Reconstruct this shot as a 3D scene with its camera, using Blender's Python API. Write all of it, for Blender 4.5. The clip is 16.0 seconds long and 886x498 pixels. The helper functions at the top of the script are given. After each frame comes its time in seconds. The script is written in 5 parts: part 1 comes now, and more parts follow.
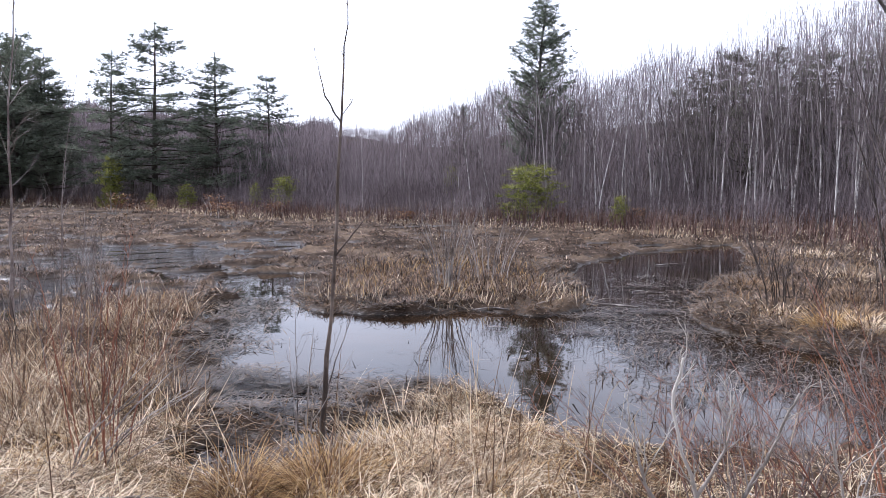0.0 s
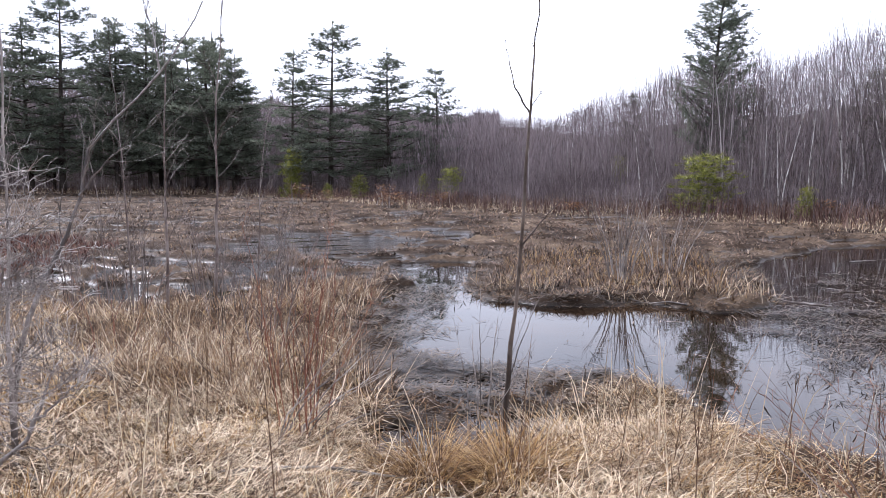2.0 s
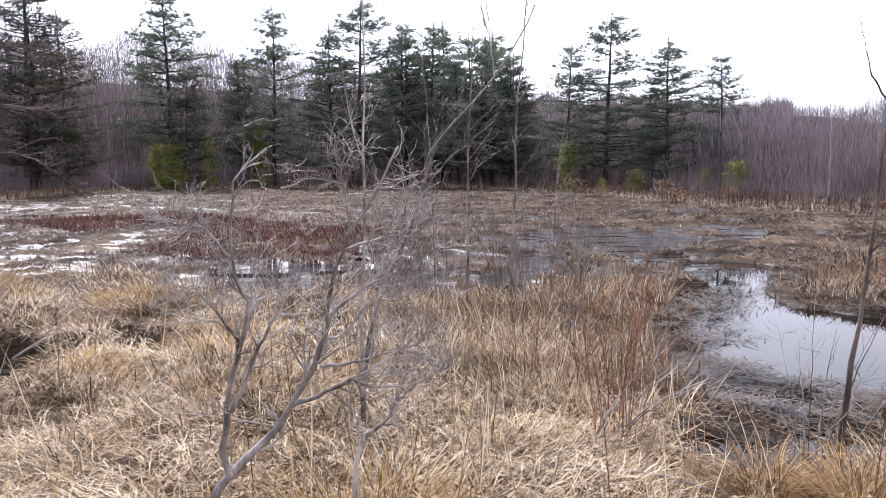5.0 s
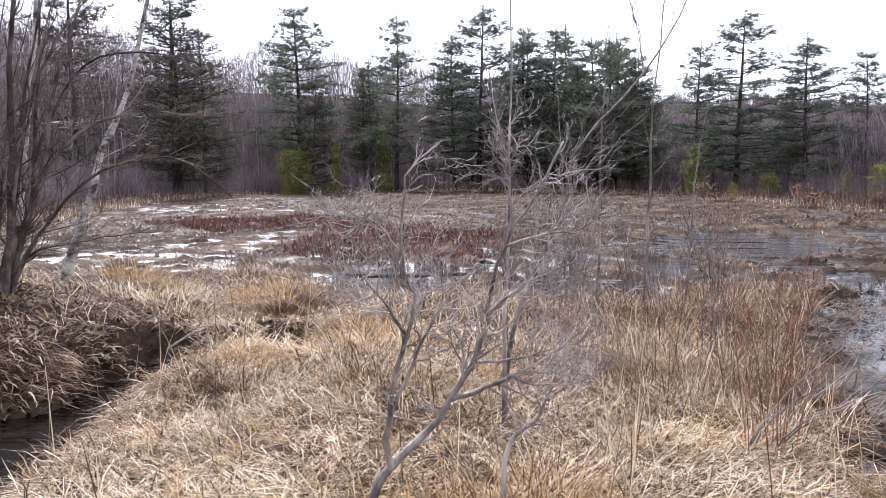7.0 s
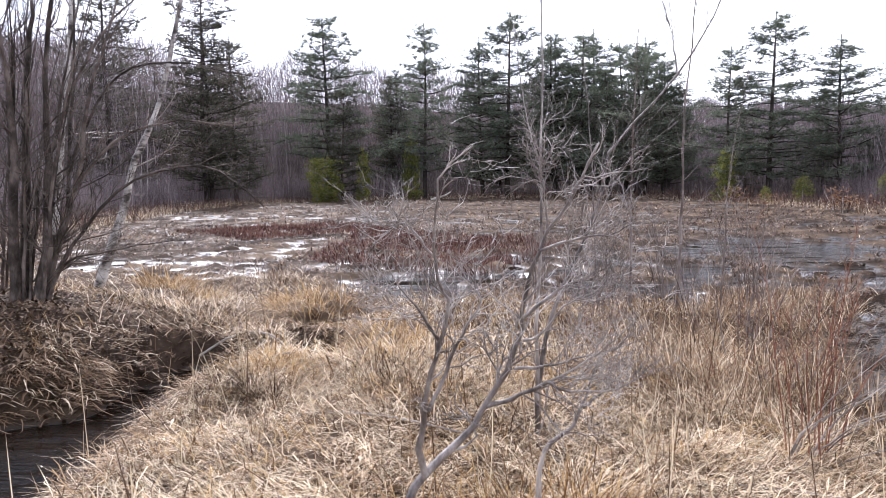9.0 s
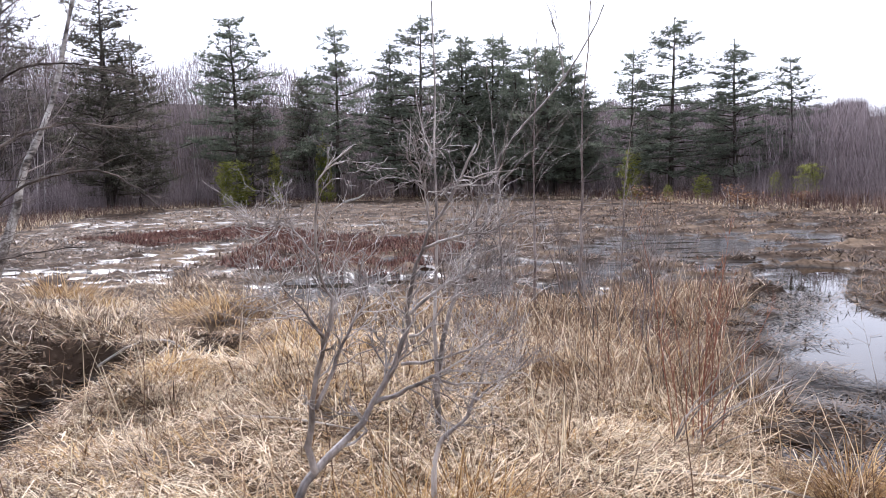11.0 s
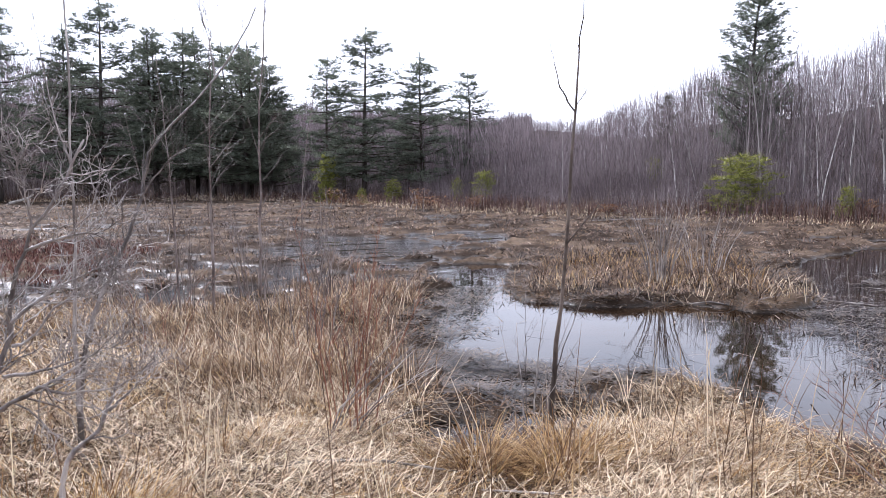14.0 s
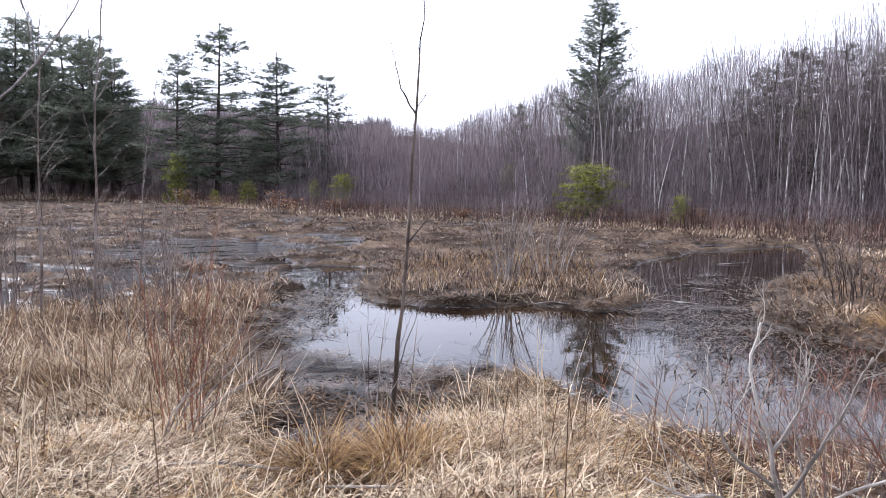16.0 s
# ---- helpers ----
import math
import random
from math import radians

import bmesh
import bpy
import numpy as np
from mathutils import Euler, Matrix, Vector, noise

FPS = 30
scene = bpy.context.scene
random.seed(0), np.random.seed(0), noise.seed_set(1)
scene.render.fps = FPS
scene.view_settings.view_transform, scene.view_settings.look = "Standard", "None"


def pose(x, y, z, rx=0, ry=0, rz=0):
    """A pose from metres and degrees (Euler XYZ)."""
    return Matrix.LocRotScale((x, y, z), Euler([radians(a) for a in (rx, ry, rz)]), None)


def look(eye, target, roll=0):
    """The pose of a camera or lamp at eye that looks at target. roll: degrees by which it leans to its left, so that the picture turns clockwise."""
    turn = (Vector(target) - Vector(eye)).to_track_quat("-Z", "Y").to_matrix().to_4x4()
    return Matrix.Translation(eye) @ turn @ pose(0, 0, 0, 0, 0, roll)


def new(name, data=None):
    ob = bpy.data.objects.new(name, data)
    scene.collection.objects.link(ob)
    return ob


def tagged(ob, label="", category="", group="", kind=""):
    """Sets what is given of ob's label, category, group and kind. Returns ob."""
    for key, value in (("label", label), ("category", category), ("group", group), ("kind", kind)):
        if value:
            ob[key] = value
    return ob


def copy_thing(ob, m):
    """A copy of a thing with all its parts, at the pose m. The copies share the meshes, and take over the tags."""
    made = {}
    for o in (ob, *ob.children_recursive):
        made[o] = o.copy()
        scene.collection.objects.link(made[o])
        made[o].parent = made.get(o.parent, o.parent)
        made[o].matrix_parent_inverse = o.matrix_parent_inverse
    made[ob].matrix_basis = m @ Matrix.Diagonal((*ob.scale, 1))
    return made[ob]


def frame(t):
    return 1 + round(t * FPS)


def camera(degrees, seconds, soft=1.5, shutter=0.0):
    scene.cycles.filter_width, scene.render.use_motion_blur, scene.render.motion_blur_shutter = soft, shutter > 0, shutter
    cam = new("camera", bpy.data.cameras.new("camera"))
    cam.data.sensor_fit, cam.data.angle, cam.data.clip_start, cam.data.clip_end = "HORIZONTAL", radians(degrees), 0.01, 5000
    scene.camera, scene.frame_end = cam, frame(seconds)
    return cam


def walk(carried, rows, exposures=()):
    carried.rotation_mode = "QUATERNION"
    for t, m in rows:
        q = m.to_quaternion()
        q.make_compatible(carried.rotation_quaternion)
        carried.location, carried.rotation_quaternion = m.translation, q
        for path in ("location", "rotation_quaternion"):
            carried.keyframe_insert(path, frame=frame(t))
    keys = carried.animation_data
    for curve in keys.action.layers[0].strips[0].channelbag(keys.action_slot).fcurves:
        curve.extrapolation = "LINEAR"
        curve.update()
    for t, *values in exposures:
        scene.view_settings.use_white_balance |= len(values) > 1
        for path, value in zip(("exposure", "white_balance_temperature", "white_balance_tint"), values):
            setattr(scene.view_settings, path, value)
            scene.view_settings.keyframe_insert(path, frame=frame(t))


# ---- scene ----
cam = camera(59.6, 16.0, soft=0.85)

PATH = [
    (0, (0.067, 0.518, 1.637), (0.065, 2.51, 1.458), -0.2),
    (0.5, (0.039, 0.523, 1.628), (-0.06, 2.512, 1.443), -0.3),
    (1, (0.004, 0.52, 1.623), (-0.195, 2.501, 1.433), -0.3),
    (1.5, (-0.04, 0.488, 1.629), (-0.342, 2.455, 1.434), -0.2),
    (2, (-0.068, 0.475, 1.638), (-0.484, 2.421, 1.437), -0.4),
    (2.5, (-0.11, 0.45, 1.649), (-0.64, 2.368, 1.446), -0.6),
    (3, (-0.157, 0.418, 1.653), (-0.797, 2.302, 1.449), -0.6),
    (3.5, (-0.199, 0.433, 1.648), (-0.949, 2.276, 1.444), -0.9),
    (4, (-0.251, 0.414, 1.653), (-1.101, 2.213, 1.447), -0.7),
    (4.5, (-0.293, 0.399, 1.662), (-1.246, 2.145, 1.453), -0.9),
    (5, (-0.346, 0.386, 1.666), (-1.394, 2.077, 1.457), -0.7),
    (7.5, (-0.486, 0.31, 1.637), (-1.819, 1.791, 1.453), -1.1),
    (8, (-0.505, 0.317, 1.636), (-1.861, 1.777, 1.46), -1.3),
    (10.5, (-0.424, 0.342, 1.624), (-1.684, 1.886, 1.453), -1.9),
    (11, (-0.382, 0.345, 1.625), (-1.564, 1.949, 1.449), -2.0),
    (11.5, (-0.342, 0.352, 1.623), (-1.42, 2.027, 1.444), -1.9),
    (12, (-0.25, 0.339, 1.625), (-1.223, 2.077, 1.442), -1.6),
    (12.5, (-0.199, 0.371, 1.64), (-1.053, 2.169, 1.45), -1.5),
    (13, (-0.197, 0.37, 1.613), (-0.911, 2.229, 1.426), -1.3),
    (13.5, (-0.153, 0.376, 1.609), (-0.756, 2.274, 1.421), -1.1),
    (14, (-0.133, 0.384, 1.612), (-0.63, 2.311, 1.423), -1.0),
    (14.5, (-0.108, 0.354, 1.612), (-0.512, 2.304, 1.424), -0.9),
    (15, (-0.078, 0.363, 1.611), (-0.396, 2.329, 1.422), -0.7),
    (15.5, (-0.051, 0.371, 1.592), (-0.283, 2.349, 1.407), -0.1),
    (16, (-0.022, 0.354, 1.581), (-0.163, 2.341, 1.401), 0.2),
]
walk(cam, [(t, look(eye, target, roll)) for t, eye, target, roll in PATH],
     [(0, 0.1, 5720, 18), (2.5, 0.22, 5850, 18.5), (5, 0.31, 5900, 18.5), (11, 0.36, 5900, 18.5), (16, 0.24, 5760, 18)])

# ---- world, sun, exposure ----
SUN_AZ, SUN_EL = 60.0, 41.0          # degrees left of straight ahead, degrees up
world = bpy.data.worlds.new("sky")
scene.world = world
world.use_nodes = True
wn, wl = world.node_tree.nodes, world.node_tree.links
wn.clear()
w_out, w_bg = wn.new("ShaderNodeOutputWorld"), wn.new("ShaderNodeBackground")
w_sky, w_mix = wn.new("ShaderNodeTexSky"), wn.new("ShaderNodeMix")
w_noise, w_ramp = wn.new("ShaderNodeTexNoise"), wn.new("ShaderNodeMapRange")
w_sky.sky_type, w_sky.sun_disc = "NISHITA", False
w_sky.sun_elevation, w_sky.sun_rotation = radians(SUN_EL), radians(SUN_AZ)
w_sky.air_density, w_sky.dust_density, w_sky.ozone_density = 1.0, 3.0, 1.0
w_mix.data_type = "RGBA"
w_co, w_xyz, w_low, w_veil = wn.new("ShaderNodeTexCoord"), wn.new("ShaderNodeSeparateXYZ"), wn.new("ShaderNodeMapRange"), wn.new("ShaderNodeMix")
w_veil.data_type = "RGBA"
w_veil.inputs[6].default_value = (7.6, 7.8, 8.3, 1)         # thin bright cloud veil, overhead
w_veil.inputs[7].default_value = (17.5, 17.8, 18.4, 1)      # and hazier low down
w_low.inputs[1].default_value, w_low.inputs[2].default_value, w_low.inputs[3].default_value, w_low.inputs[4].default_value = 0.0, 0.75, 1.0, 0.0
w_low.interpolation_type = "SMOOTHSTEP"
wl.new(w_co.outputs["Generated"], w_xyz.inputs[0])
wl.new(w_xyz.outputs["Z"], w_low.inputs[0])
wl.new(w_low.outputs[0], w_veil.inputs[0])
wl.new(w_veil.outputs[2], w_mix.inputs[7])
w_noise.inputs["Scale"].default_value = 2.2
w_noise.inputs["Detail"].default_value = 5
w_ramp.inputs[1].default_value, w_ramp.inputs[2].default_value = 0.3, 0.7
w_ramp.inputs[3].default_value, w_ramp.inputs[4].default_value = 0.62, 0.9
w_bg.inputs["Strength"].default_value = 0.12
wl.new(w_noise.outputs[0], w_ramp.inputs[0])
wl.new(w_ramp.outputs[0], w_mix.inputs[0])
wl.new(w_sky.outputs[0], w_mix.inputs[6])
wl.new(w_mix.outputs[2], w_bg.inputs["Color"])
wl.new(w_bg.outputs[0], w_out.inputs[0])

sun_way = Vector((-math.sin(radians(SUN_AZ)) * math.cos(radians(SUN_EL)), math.cos(radians(SUN_AZ)) * math.cos(radians(SUN_EL)), math.sin(radians(SUN_EL))))
sun = new("sun", bpy.data.lights.new("sun", "SUN"))
sun.data.energy, sun.data.angle, sun.data.color = 5.0, radians(0.6), (1.0, 0.96, 0.91)
sun.matrix_world = look(sun_way * 60, (0, 0, 0))
scene.view_settings.exposure = 0.0


# ---- materials ----
def surface(name, dark, mid, light, grain=9.0, patch=0.7, rough=0.8, bump=0.3, island=0.0, each=0.0, glow_through=0.0, spec=0.3, stretch=(1, 1, 1), split=(0.3, 0.5, 0.72)):
    """A rough natural surface: fine grain and large patches over three tones, and a tone of its own for every island or object."""
    m = bpy.data.materials.new(name)
    m.use_nodes = True
    n, l = m.node_tree.nodes, m.node_tree.links
    b, out = n["Principled BSDF"], n["Material Output"]
    co, mp = n.new("ShaderNodeTexCoord"), n.new("ShaderNodeMapping")
    mp.inputs["Scale"].default_value = stretch
    l.new(co.outputs["Object"], mp.inputs[0])
    fine, wide = n.new("ShaderNodeTexNoise"), n.new("ShaderNodeTexNoise")
    fine.inputs["Scale"].default_value, fine.inputs["Detail"].default_value, fine.inputs["Roughness"].default_value = grain, 6, 0.65
    wide.inputs["Scale"].default_value, wide.inputs["Detail"].default_value = patch, 3
    l.new(mp.outputs[0], fine.inputs[0])
    l.new(co.outputs["Object"], wide.inputs[0])
    add = n.new("ShaderNodeMath")
    add.operation = "ADD"
    half = n.new("ShaderNodeMath")
    half.operation, half.inputs[1].default_value = "MULTIPLY", 0.5
    l.new(fine.outputs[0], add.inputs[0])
    far = n.new("ShaderNodeMapRange")
    far.inputs[1].default_value, far.inputs[2].default_value, far.inputs[3].default_value, far.inputs[4].default_value = 0.3, 0.7, 0.05, 0.95
    l.new(wide.outputs[0], far.inputs[0])
    l.new(far.outputs[0], add.inputs[1])
    l.new(add.outputs[0], half.inputs[0])
    last = half.outputs[0]
    for amount, node, socket in ((island, "ShaderNodeNewGeometry", "Random Per Island"), (each, "ShaderNodeObjectInfo", "Random")):
        if amount:
            g, k = n.new(node), n.new("ShaderNodeMath")
            k.operation = "MULTIPLY_ADD"
            k.inputs[1].default_value = amount
            l.new(g.outputs[socket], k.inputs[0])
            off = n.new("ShaderNodeMath")
            off.operation, off.inputs[1].default_value = "SUBTRACT", amount * 0.5
            l.new(last, off.inputs[0])
            l.new(off.outputs[0], k.inputs[2])
            last = k.outputs[0]
    ramp = n.new("ShaderNodeValToRGB")
    ramp.color_ramp.elements[0].position, ramp.color_ramp.elements[0].color = split[0], (*dark, 1)
    ramp.color_ramp.elements[1].position, ramp.color_ramp.elements[1].color = split[2], (*light, 1)
    ramp.color_ramp.elements.new(split[1]).color = (*mid, 1)
    l.new(last, ramp.inputs[0])
    l.new(ramp.outputs[0], b.inputs["Base Color"])
    b.inputs["Roughness"].default_value, b.inputs["Specular IOR Level"].default_value = rough, spec
    if bump:
        bp = n.new("ShaderNodeBump")
        bp.inputs["Strength"].default_value, bp.inputs["Distance"].default_value = bump, 0.02
        l.new(fine.outputs[0], bp.inputs["Height"])
        l.new(bp.outputs[0], b.inputs["Normal"])
    if glow_through:
        tr, mx = n.new("ShaderNodeBsdfTranslucent"), n.new("ShaderNodeMixShader")
        l.new(ramp.outputs[0], tr.inputs[0])
        mx.inputs[0].default_value = glow_through
        l.new(b.outputs[0], mx.inputs[1])
        l.new(tr.outputs[0], mx.inputs[2])
        l.new(mx.outputs[0], out.inputs[0])
    return m


STRAW = surface("straw", (0.1, 0.057, 0.03), (0.51, 0.36, 0.208), (0.92, 0.77, 0.56), 14, 1.3, 0.6, 0.0, island=1.0, glow_through=0.25, spec=0.25)
RUSSET = surface("russet_straw", (0.085, 0.051, 0.034), (0.215, 0.132, 0.082), (0.43, 0.3, 0.19), 14, 0.9, 0.65, 0.0, island=0.8, glow_through=0.3, spec=0.06)
GOLD = surface("gold_straw", (0.15, 0.08, 0.032), (0.41, 0.25, 0.104), (0.7, 0.5, 0.25), 14, 0.9, 0.6, 0.0, island=0.7, glow_through=0.35, spec=0.06)
SEDGE = surface("sedge", (0.046, 0.028, 0.018), (0.17, 0.106, 0.063), (0.4, 0.28, 0.175), 6, 0.35, 0.75, 0.0, island=0.7, glow_through=0.2, spec=0.06)
MARSH = surface("marsh_sedge", (0.03, 0.02, 0.015), (0.108, 0.072, 0.053), (0.31, 0.222, 0.165), 6, 0.3, 0.5, 0.0, island=0.8, glow_through=0.2, spec=0.15)
BLEACHED = surface("bleached_stalk", (0.32, 0.25, 0.17), (0.54, 0.43, 0.29), (0.8, 0.69, 0.5), 14, 0.9, 0.7, 0.0, island=0.5, glow_through=0.2, spec=0.2)
DEBRIS = surface("rotten_debris", (0.018, 0.013, 0.009), (0.06, 0.042, 0.028), (0.17, 0.125, 0.085), 14, 1.1, 0.4, 0.0, island=0.8, spec=0.5)
LEAF = surface("leaf_litter", (0.05, 0.032, 0.02), (0.13, 0.085, 0.055), (0.27, 0.2, 0.14), 14, 1.1, 0.7, 0.0, island=0.8, spec=0.06)
HEATH = surface("red_heath", (0.055, 0.024, 0.021), (0.135, 0.062, 0.05), (0.24, 0.135, 0.105), 8, 0.6, 0.75, 0.0, island=0.7, glow_through=0.15, spec=0.06)
BARK = surface("grey_bark", (0.07, 0.058, 0.052), (0.24, 0.208, 0.19), (0.54, 0.5, 0.465), 40, 5, 0.5, 0.6, each=0.2, stretch=(1, 1, 0.35), spec=0.5)
TWIG = surface("twig_bark", (0.07, 0.052, 0.046), (0.17, 0.134, 0.12), (0.34, 0.295, 0.27), 30, 3, 0.6, 0.0, island=0.5, spec=0.3)
DEADWOOD = surface("bleached_wood", (0.13, 0.112, 0.096), (0.31, 0.275, 0.24), (0.55, 0.515, 0.465), 35, 4, 0.7, 0.3, each=0.2)
RED_TWIG = surface("red_twig", (0.07, 0.026, 0.018), (0.2, 0.074, 0.044), (0.34, 0.165, 0.1), 30, 3, 0.65, 0.0, island=0.6)
FAR_TRUNK = surface("thicket_trunk", (0.1, 0.085, 0.08), (0.23, 0.202, 0.192), (0.47, 0.44, 0.42), 6, 0.8, 0.8, 0.0, each=0.5, stretch=(1, 1, 0.3), spec=0.06)
FAR_TWIG = surface("thicket_twig", (0.1, 0.081, 0.084), (0.21, 0.174, 0.18), (0.33, 0.283, 0.288), 5, 0.4, 0.75, 0.0, each=0.4, island=0.5, glow_through=0.25, spec=0.06)
FAR_RED = surface("reddish_brush", (0.07, 0.04, 0.033), (0.15, 0.092, 0.076), (0.26, 0.185, 0.155), 6, 0.4, 0.75, 0.0, island=0.5, spec=0.06)
BIRCH = surface("birch_bark", (0.05, 0.042, 0.037), (0.34, 0.315, 0.29), (0.62, 0.6, 0.565), 9, 2.6, 0.65, 0.2, each=0.12, stretch=(1, 1, 2.5), split=(0.36, 0.46, 0.6))
PINE_BARK = surface("pine_bark", (0.022, 0.018, 0.015), (0.055, 0.045, 0.038), (0.11, 0.095, 0.08), 8, 1, 0.9, 0.4)
NEEDLES = surface("pine_needles", (0.07, 0.084, 0.06), (0.142, 0.166, 0.118), (0.24, 0.27, 0.195), 3, 0.6, 0.55, 0.0, island=0.5, each=0.25, glow_through=0.42, spec=0.5)
OLIVE = surface("winter_needles", (0.065, 0.064, 0.048), (0.13, 0.126, 0.096), (0.21, 0.2, 0.155), 3, 0.6, 0.7, 0.0, island=0.5, each=0.3, glow_through=0.4, spec=0.06)
FRESH = surface("young_pine_needles", (0.1, 0.112, 0.024), (0.23, 0.245, 0.05), (0.4, 0.4, 0.12), 5, 0.9, 0.6, 0.0, island=0.6, glow_through=0.35)
ORANGE_LEAF = surface("dead_oak_leaves", (0.1, 0.042, 0.018), (0.21, 0.1, 0.042), (0.32, 0.175, 0.08), 9, 1.2, 0.7, 0.0, island=0.7, glow_through=0.3)
ALDER_BARK = surface("alder_bark", (0.03, 0.024, 0.02), (0.085, 0.068, 0.058), (0.21, 0.175, 0.152), 30, 4, 0.75, 0.5, each=0.2, stretch=(1, 1, 0.4), spec=0.15)

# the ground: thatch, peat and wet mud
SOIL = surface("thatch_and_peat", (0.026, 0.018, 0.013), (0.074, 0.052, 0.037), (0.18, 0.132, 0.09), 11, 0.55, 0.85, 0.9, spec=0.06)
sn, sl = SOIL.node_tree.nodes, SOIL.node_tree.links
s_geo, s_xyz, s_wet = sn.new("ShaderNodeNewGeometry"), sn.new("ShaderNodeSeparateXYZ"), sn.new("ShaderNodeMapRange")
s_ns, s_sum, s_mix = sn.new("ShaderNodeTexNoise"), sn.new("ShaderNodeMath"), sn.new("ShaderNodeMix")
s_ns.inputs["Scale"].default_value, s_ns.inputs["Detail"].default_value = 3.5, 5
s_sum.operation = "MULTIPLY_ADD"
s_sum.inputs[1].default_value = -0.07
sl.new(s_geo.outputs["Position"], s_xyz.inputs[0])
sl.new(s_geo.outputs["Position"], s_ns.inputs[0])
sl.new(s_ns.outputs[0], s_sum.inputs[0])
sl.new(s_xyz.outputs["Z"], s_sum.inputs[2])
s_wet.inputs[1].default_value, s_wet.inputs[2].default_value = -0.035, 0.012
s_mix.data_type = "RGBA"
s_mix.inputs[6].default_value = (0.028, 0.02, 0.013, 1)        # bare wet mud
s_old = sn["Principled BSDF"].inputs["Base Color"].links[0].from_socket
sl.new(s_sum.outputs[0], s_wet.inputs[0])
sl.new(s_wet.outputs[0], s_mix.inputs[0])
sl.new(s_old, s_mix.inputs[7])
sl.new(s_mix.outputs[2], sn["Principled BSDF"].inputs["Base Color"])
s_rough = sn.new("ShaderNodeMapRange")
s_rough.inputs[3].default_value, s_rough.inputs[4].default_value = 0.28, 0.9
sl.new(s_wet.outputs[0], s_rough.inputs[0])
sl.new(s_rough.outputs[0], sn["Principled BSDF"].inputs["Roughness"])
s_gloss = sn.new("ShaderNodeMapRange")
s_gloss.inputs[3].default_value, s_gloss.inputs[4].default_value = 0.45, 0.06
sl.new(s_wet.outputs[0], s_gloss.inputs[0])
sl.new(s_gloss.outputs[0], sn["Principled BSDF"].inputs["Specular IOR Level"])

# still, tea-brown bog water
WATER = bpy.data.materials.new("bog_water")
WATER.use_nodes = True
an, al = WATER.node_tree.nodes, WATER.node_tree.links
a_b = an["Principled BSDF"]
a_co, a_n1, a_bp, a_n2, a_rp = an.new("ShaderNodeTexCoord"), an.new("ShaderNodeTexNoise"), an.new("ShaderNodeBump"), an.new("ShaderNodeTexNoise"), an.new("ShaderNodeValToRGB")
a_n1.inputs["Scale"].default_value, a_n1.inputs["Detail"].default_value = 2.6, 3
a_n2.inputs["Scale"].default_value, a_n2.inputs["Detail"].default_value = 0.8, 4
a_rp.color_ramp.elements[0].position, a_rp.color_ramp.elements[0].color = 0.35, (0.008, 0.0055, 0.004, 1)
a_rp.color_ramp.elements[1].position, a_rp.color_ramp.elements[1].color = 0.7, (0.032, 0.018, 0.009, 1)
a_bp.inputs["Strength"].default_value, a_bp.inputs["Distance"].default_value = 0.05, 0.02
al.new(a_co.outputs["Object"], a_n1.inputs[0])
al.new(a_co.outputs["Object"], a_n2.inputs[0])
al.new(a_n1.outputs[0], a_bp.inputs["Height"])
# wind ripples the open marsh; the pond lies in the lee of its banks
a_xyz, a_open, a_n3, a_rf, a_map = an.new("ShaderNodeSeparateXYZ"), an.new("ShaderNodeMapRange"), an.new("ShaderNodeTexNoise"), an.new("ShaderNodeBump"), an.new("ShaderNodeMapping")
a_open.inputs[1].default_value, a_open.inputs[2].default_value, a_open.inputs[3].default_value, a_open.inputs[4].default_value = -3.0, -4.6, 0.0, 1.0
a_map.vector_type = "TEXTURE"
a_map.inputs["Rotation"].default_value = (0, 0, radians(38))
a_map.inputs["Scale"].default_value = (1.4, 0.45, 1)
a_n3.inputs["Scale"].default_value, a_n3.inputs["Detail"].default_value, a_n3.inputs["Roughness"].default_value = 1.0, 6, 0.62
a_rf.inputs["Distance"].default_value = 0.24
a_gust, a_paw, a_rip = an.new("ShaderNodeTexNoise"), an.new("ShaderNodeMapRange"), an.new("ShaderNodeMath")
a_gust.inputs["Scale"].default_value, a_gust.inputs["Detail"].default_value = 0.5, 2
a_paw.inputs[1].default_value, a_paw.inputs[2].default_value = 0.42, 0.5
a_rip.operation = "MULTIPLY"
al.new(a_co.outputs["Object"], a_xyz.inputs[0])
al.new(a_co.outputs["Object"], a_map.inputs[0])
al.new(a_map.outputs[0], a_n3.inputs[0])
al.new(a_xyz.outputs["X"], a_open.inputs[0])
al.new(a_map.outputs[0], a_gust.inputs[0])
al.new(a_gust.outputs[0], a_paw.inputs[0])
al.new(a_open.outputs[0], a_rip.inputs[0])
al.new(a_paw.outputs[0], a_rip.inputs[1])
al.new(a_rip.outputs[0], a_rf.inputs["Strength"])
al.new(a_n3.outputs[0], a_rf.inputs["Height"])
al.new(a_bp.outputs[0], a_rf.inputs["Normal"])
al.new(a_n2.outputs[0], a_rp.inputs[0])
al.new(a_rp.outputs[0], a_b.inputs["Base Color"])
al.new(a_rf.outputs[0], a_b.inputs["Normal"])
a_b.inputs["Roughness"].default_value, a_b.inputs["IOR"].default_value = 0.02, 1.33


# ---- small tools ----
def hash2(ix, iy, seed):
    v = np.sin(ix * 127.1 + iy * 311.7 + seed * 74.7) * 43758.5453
    return v - np.floor(v)


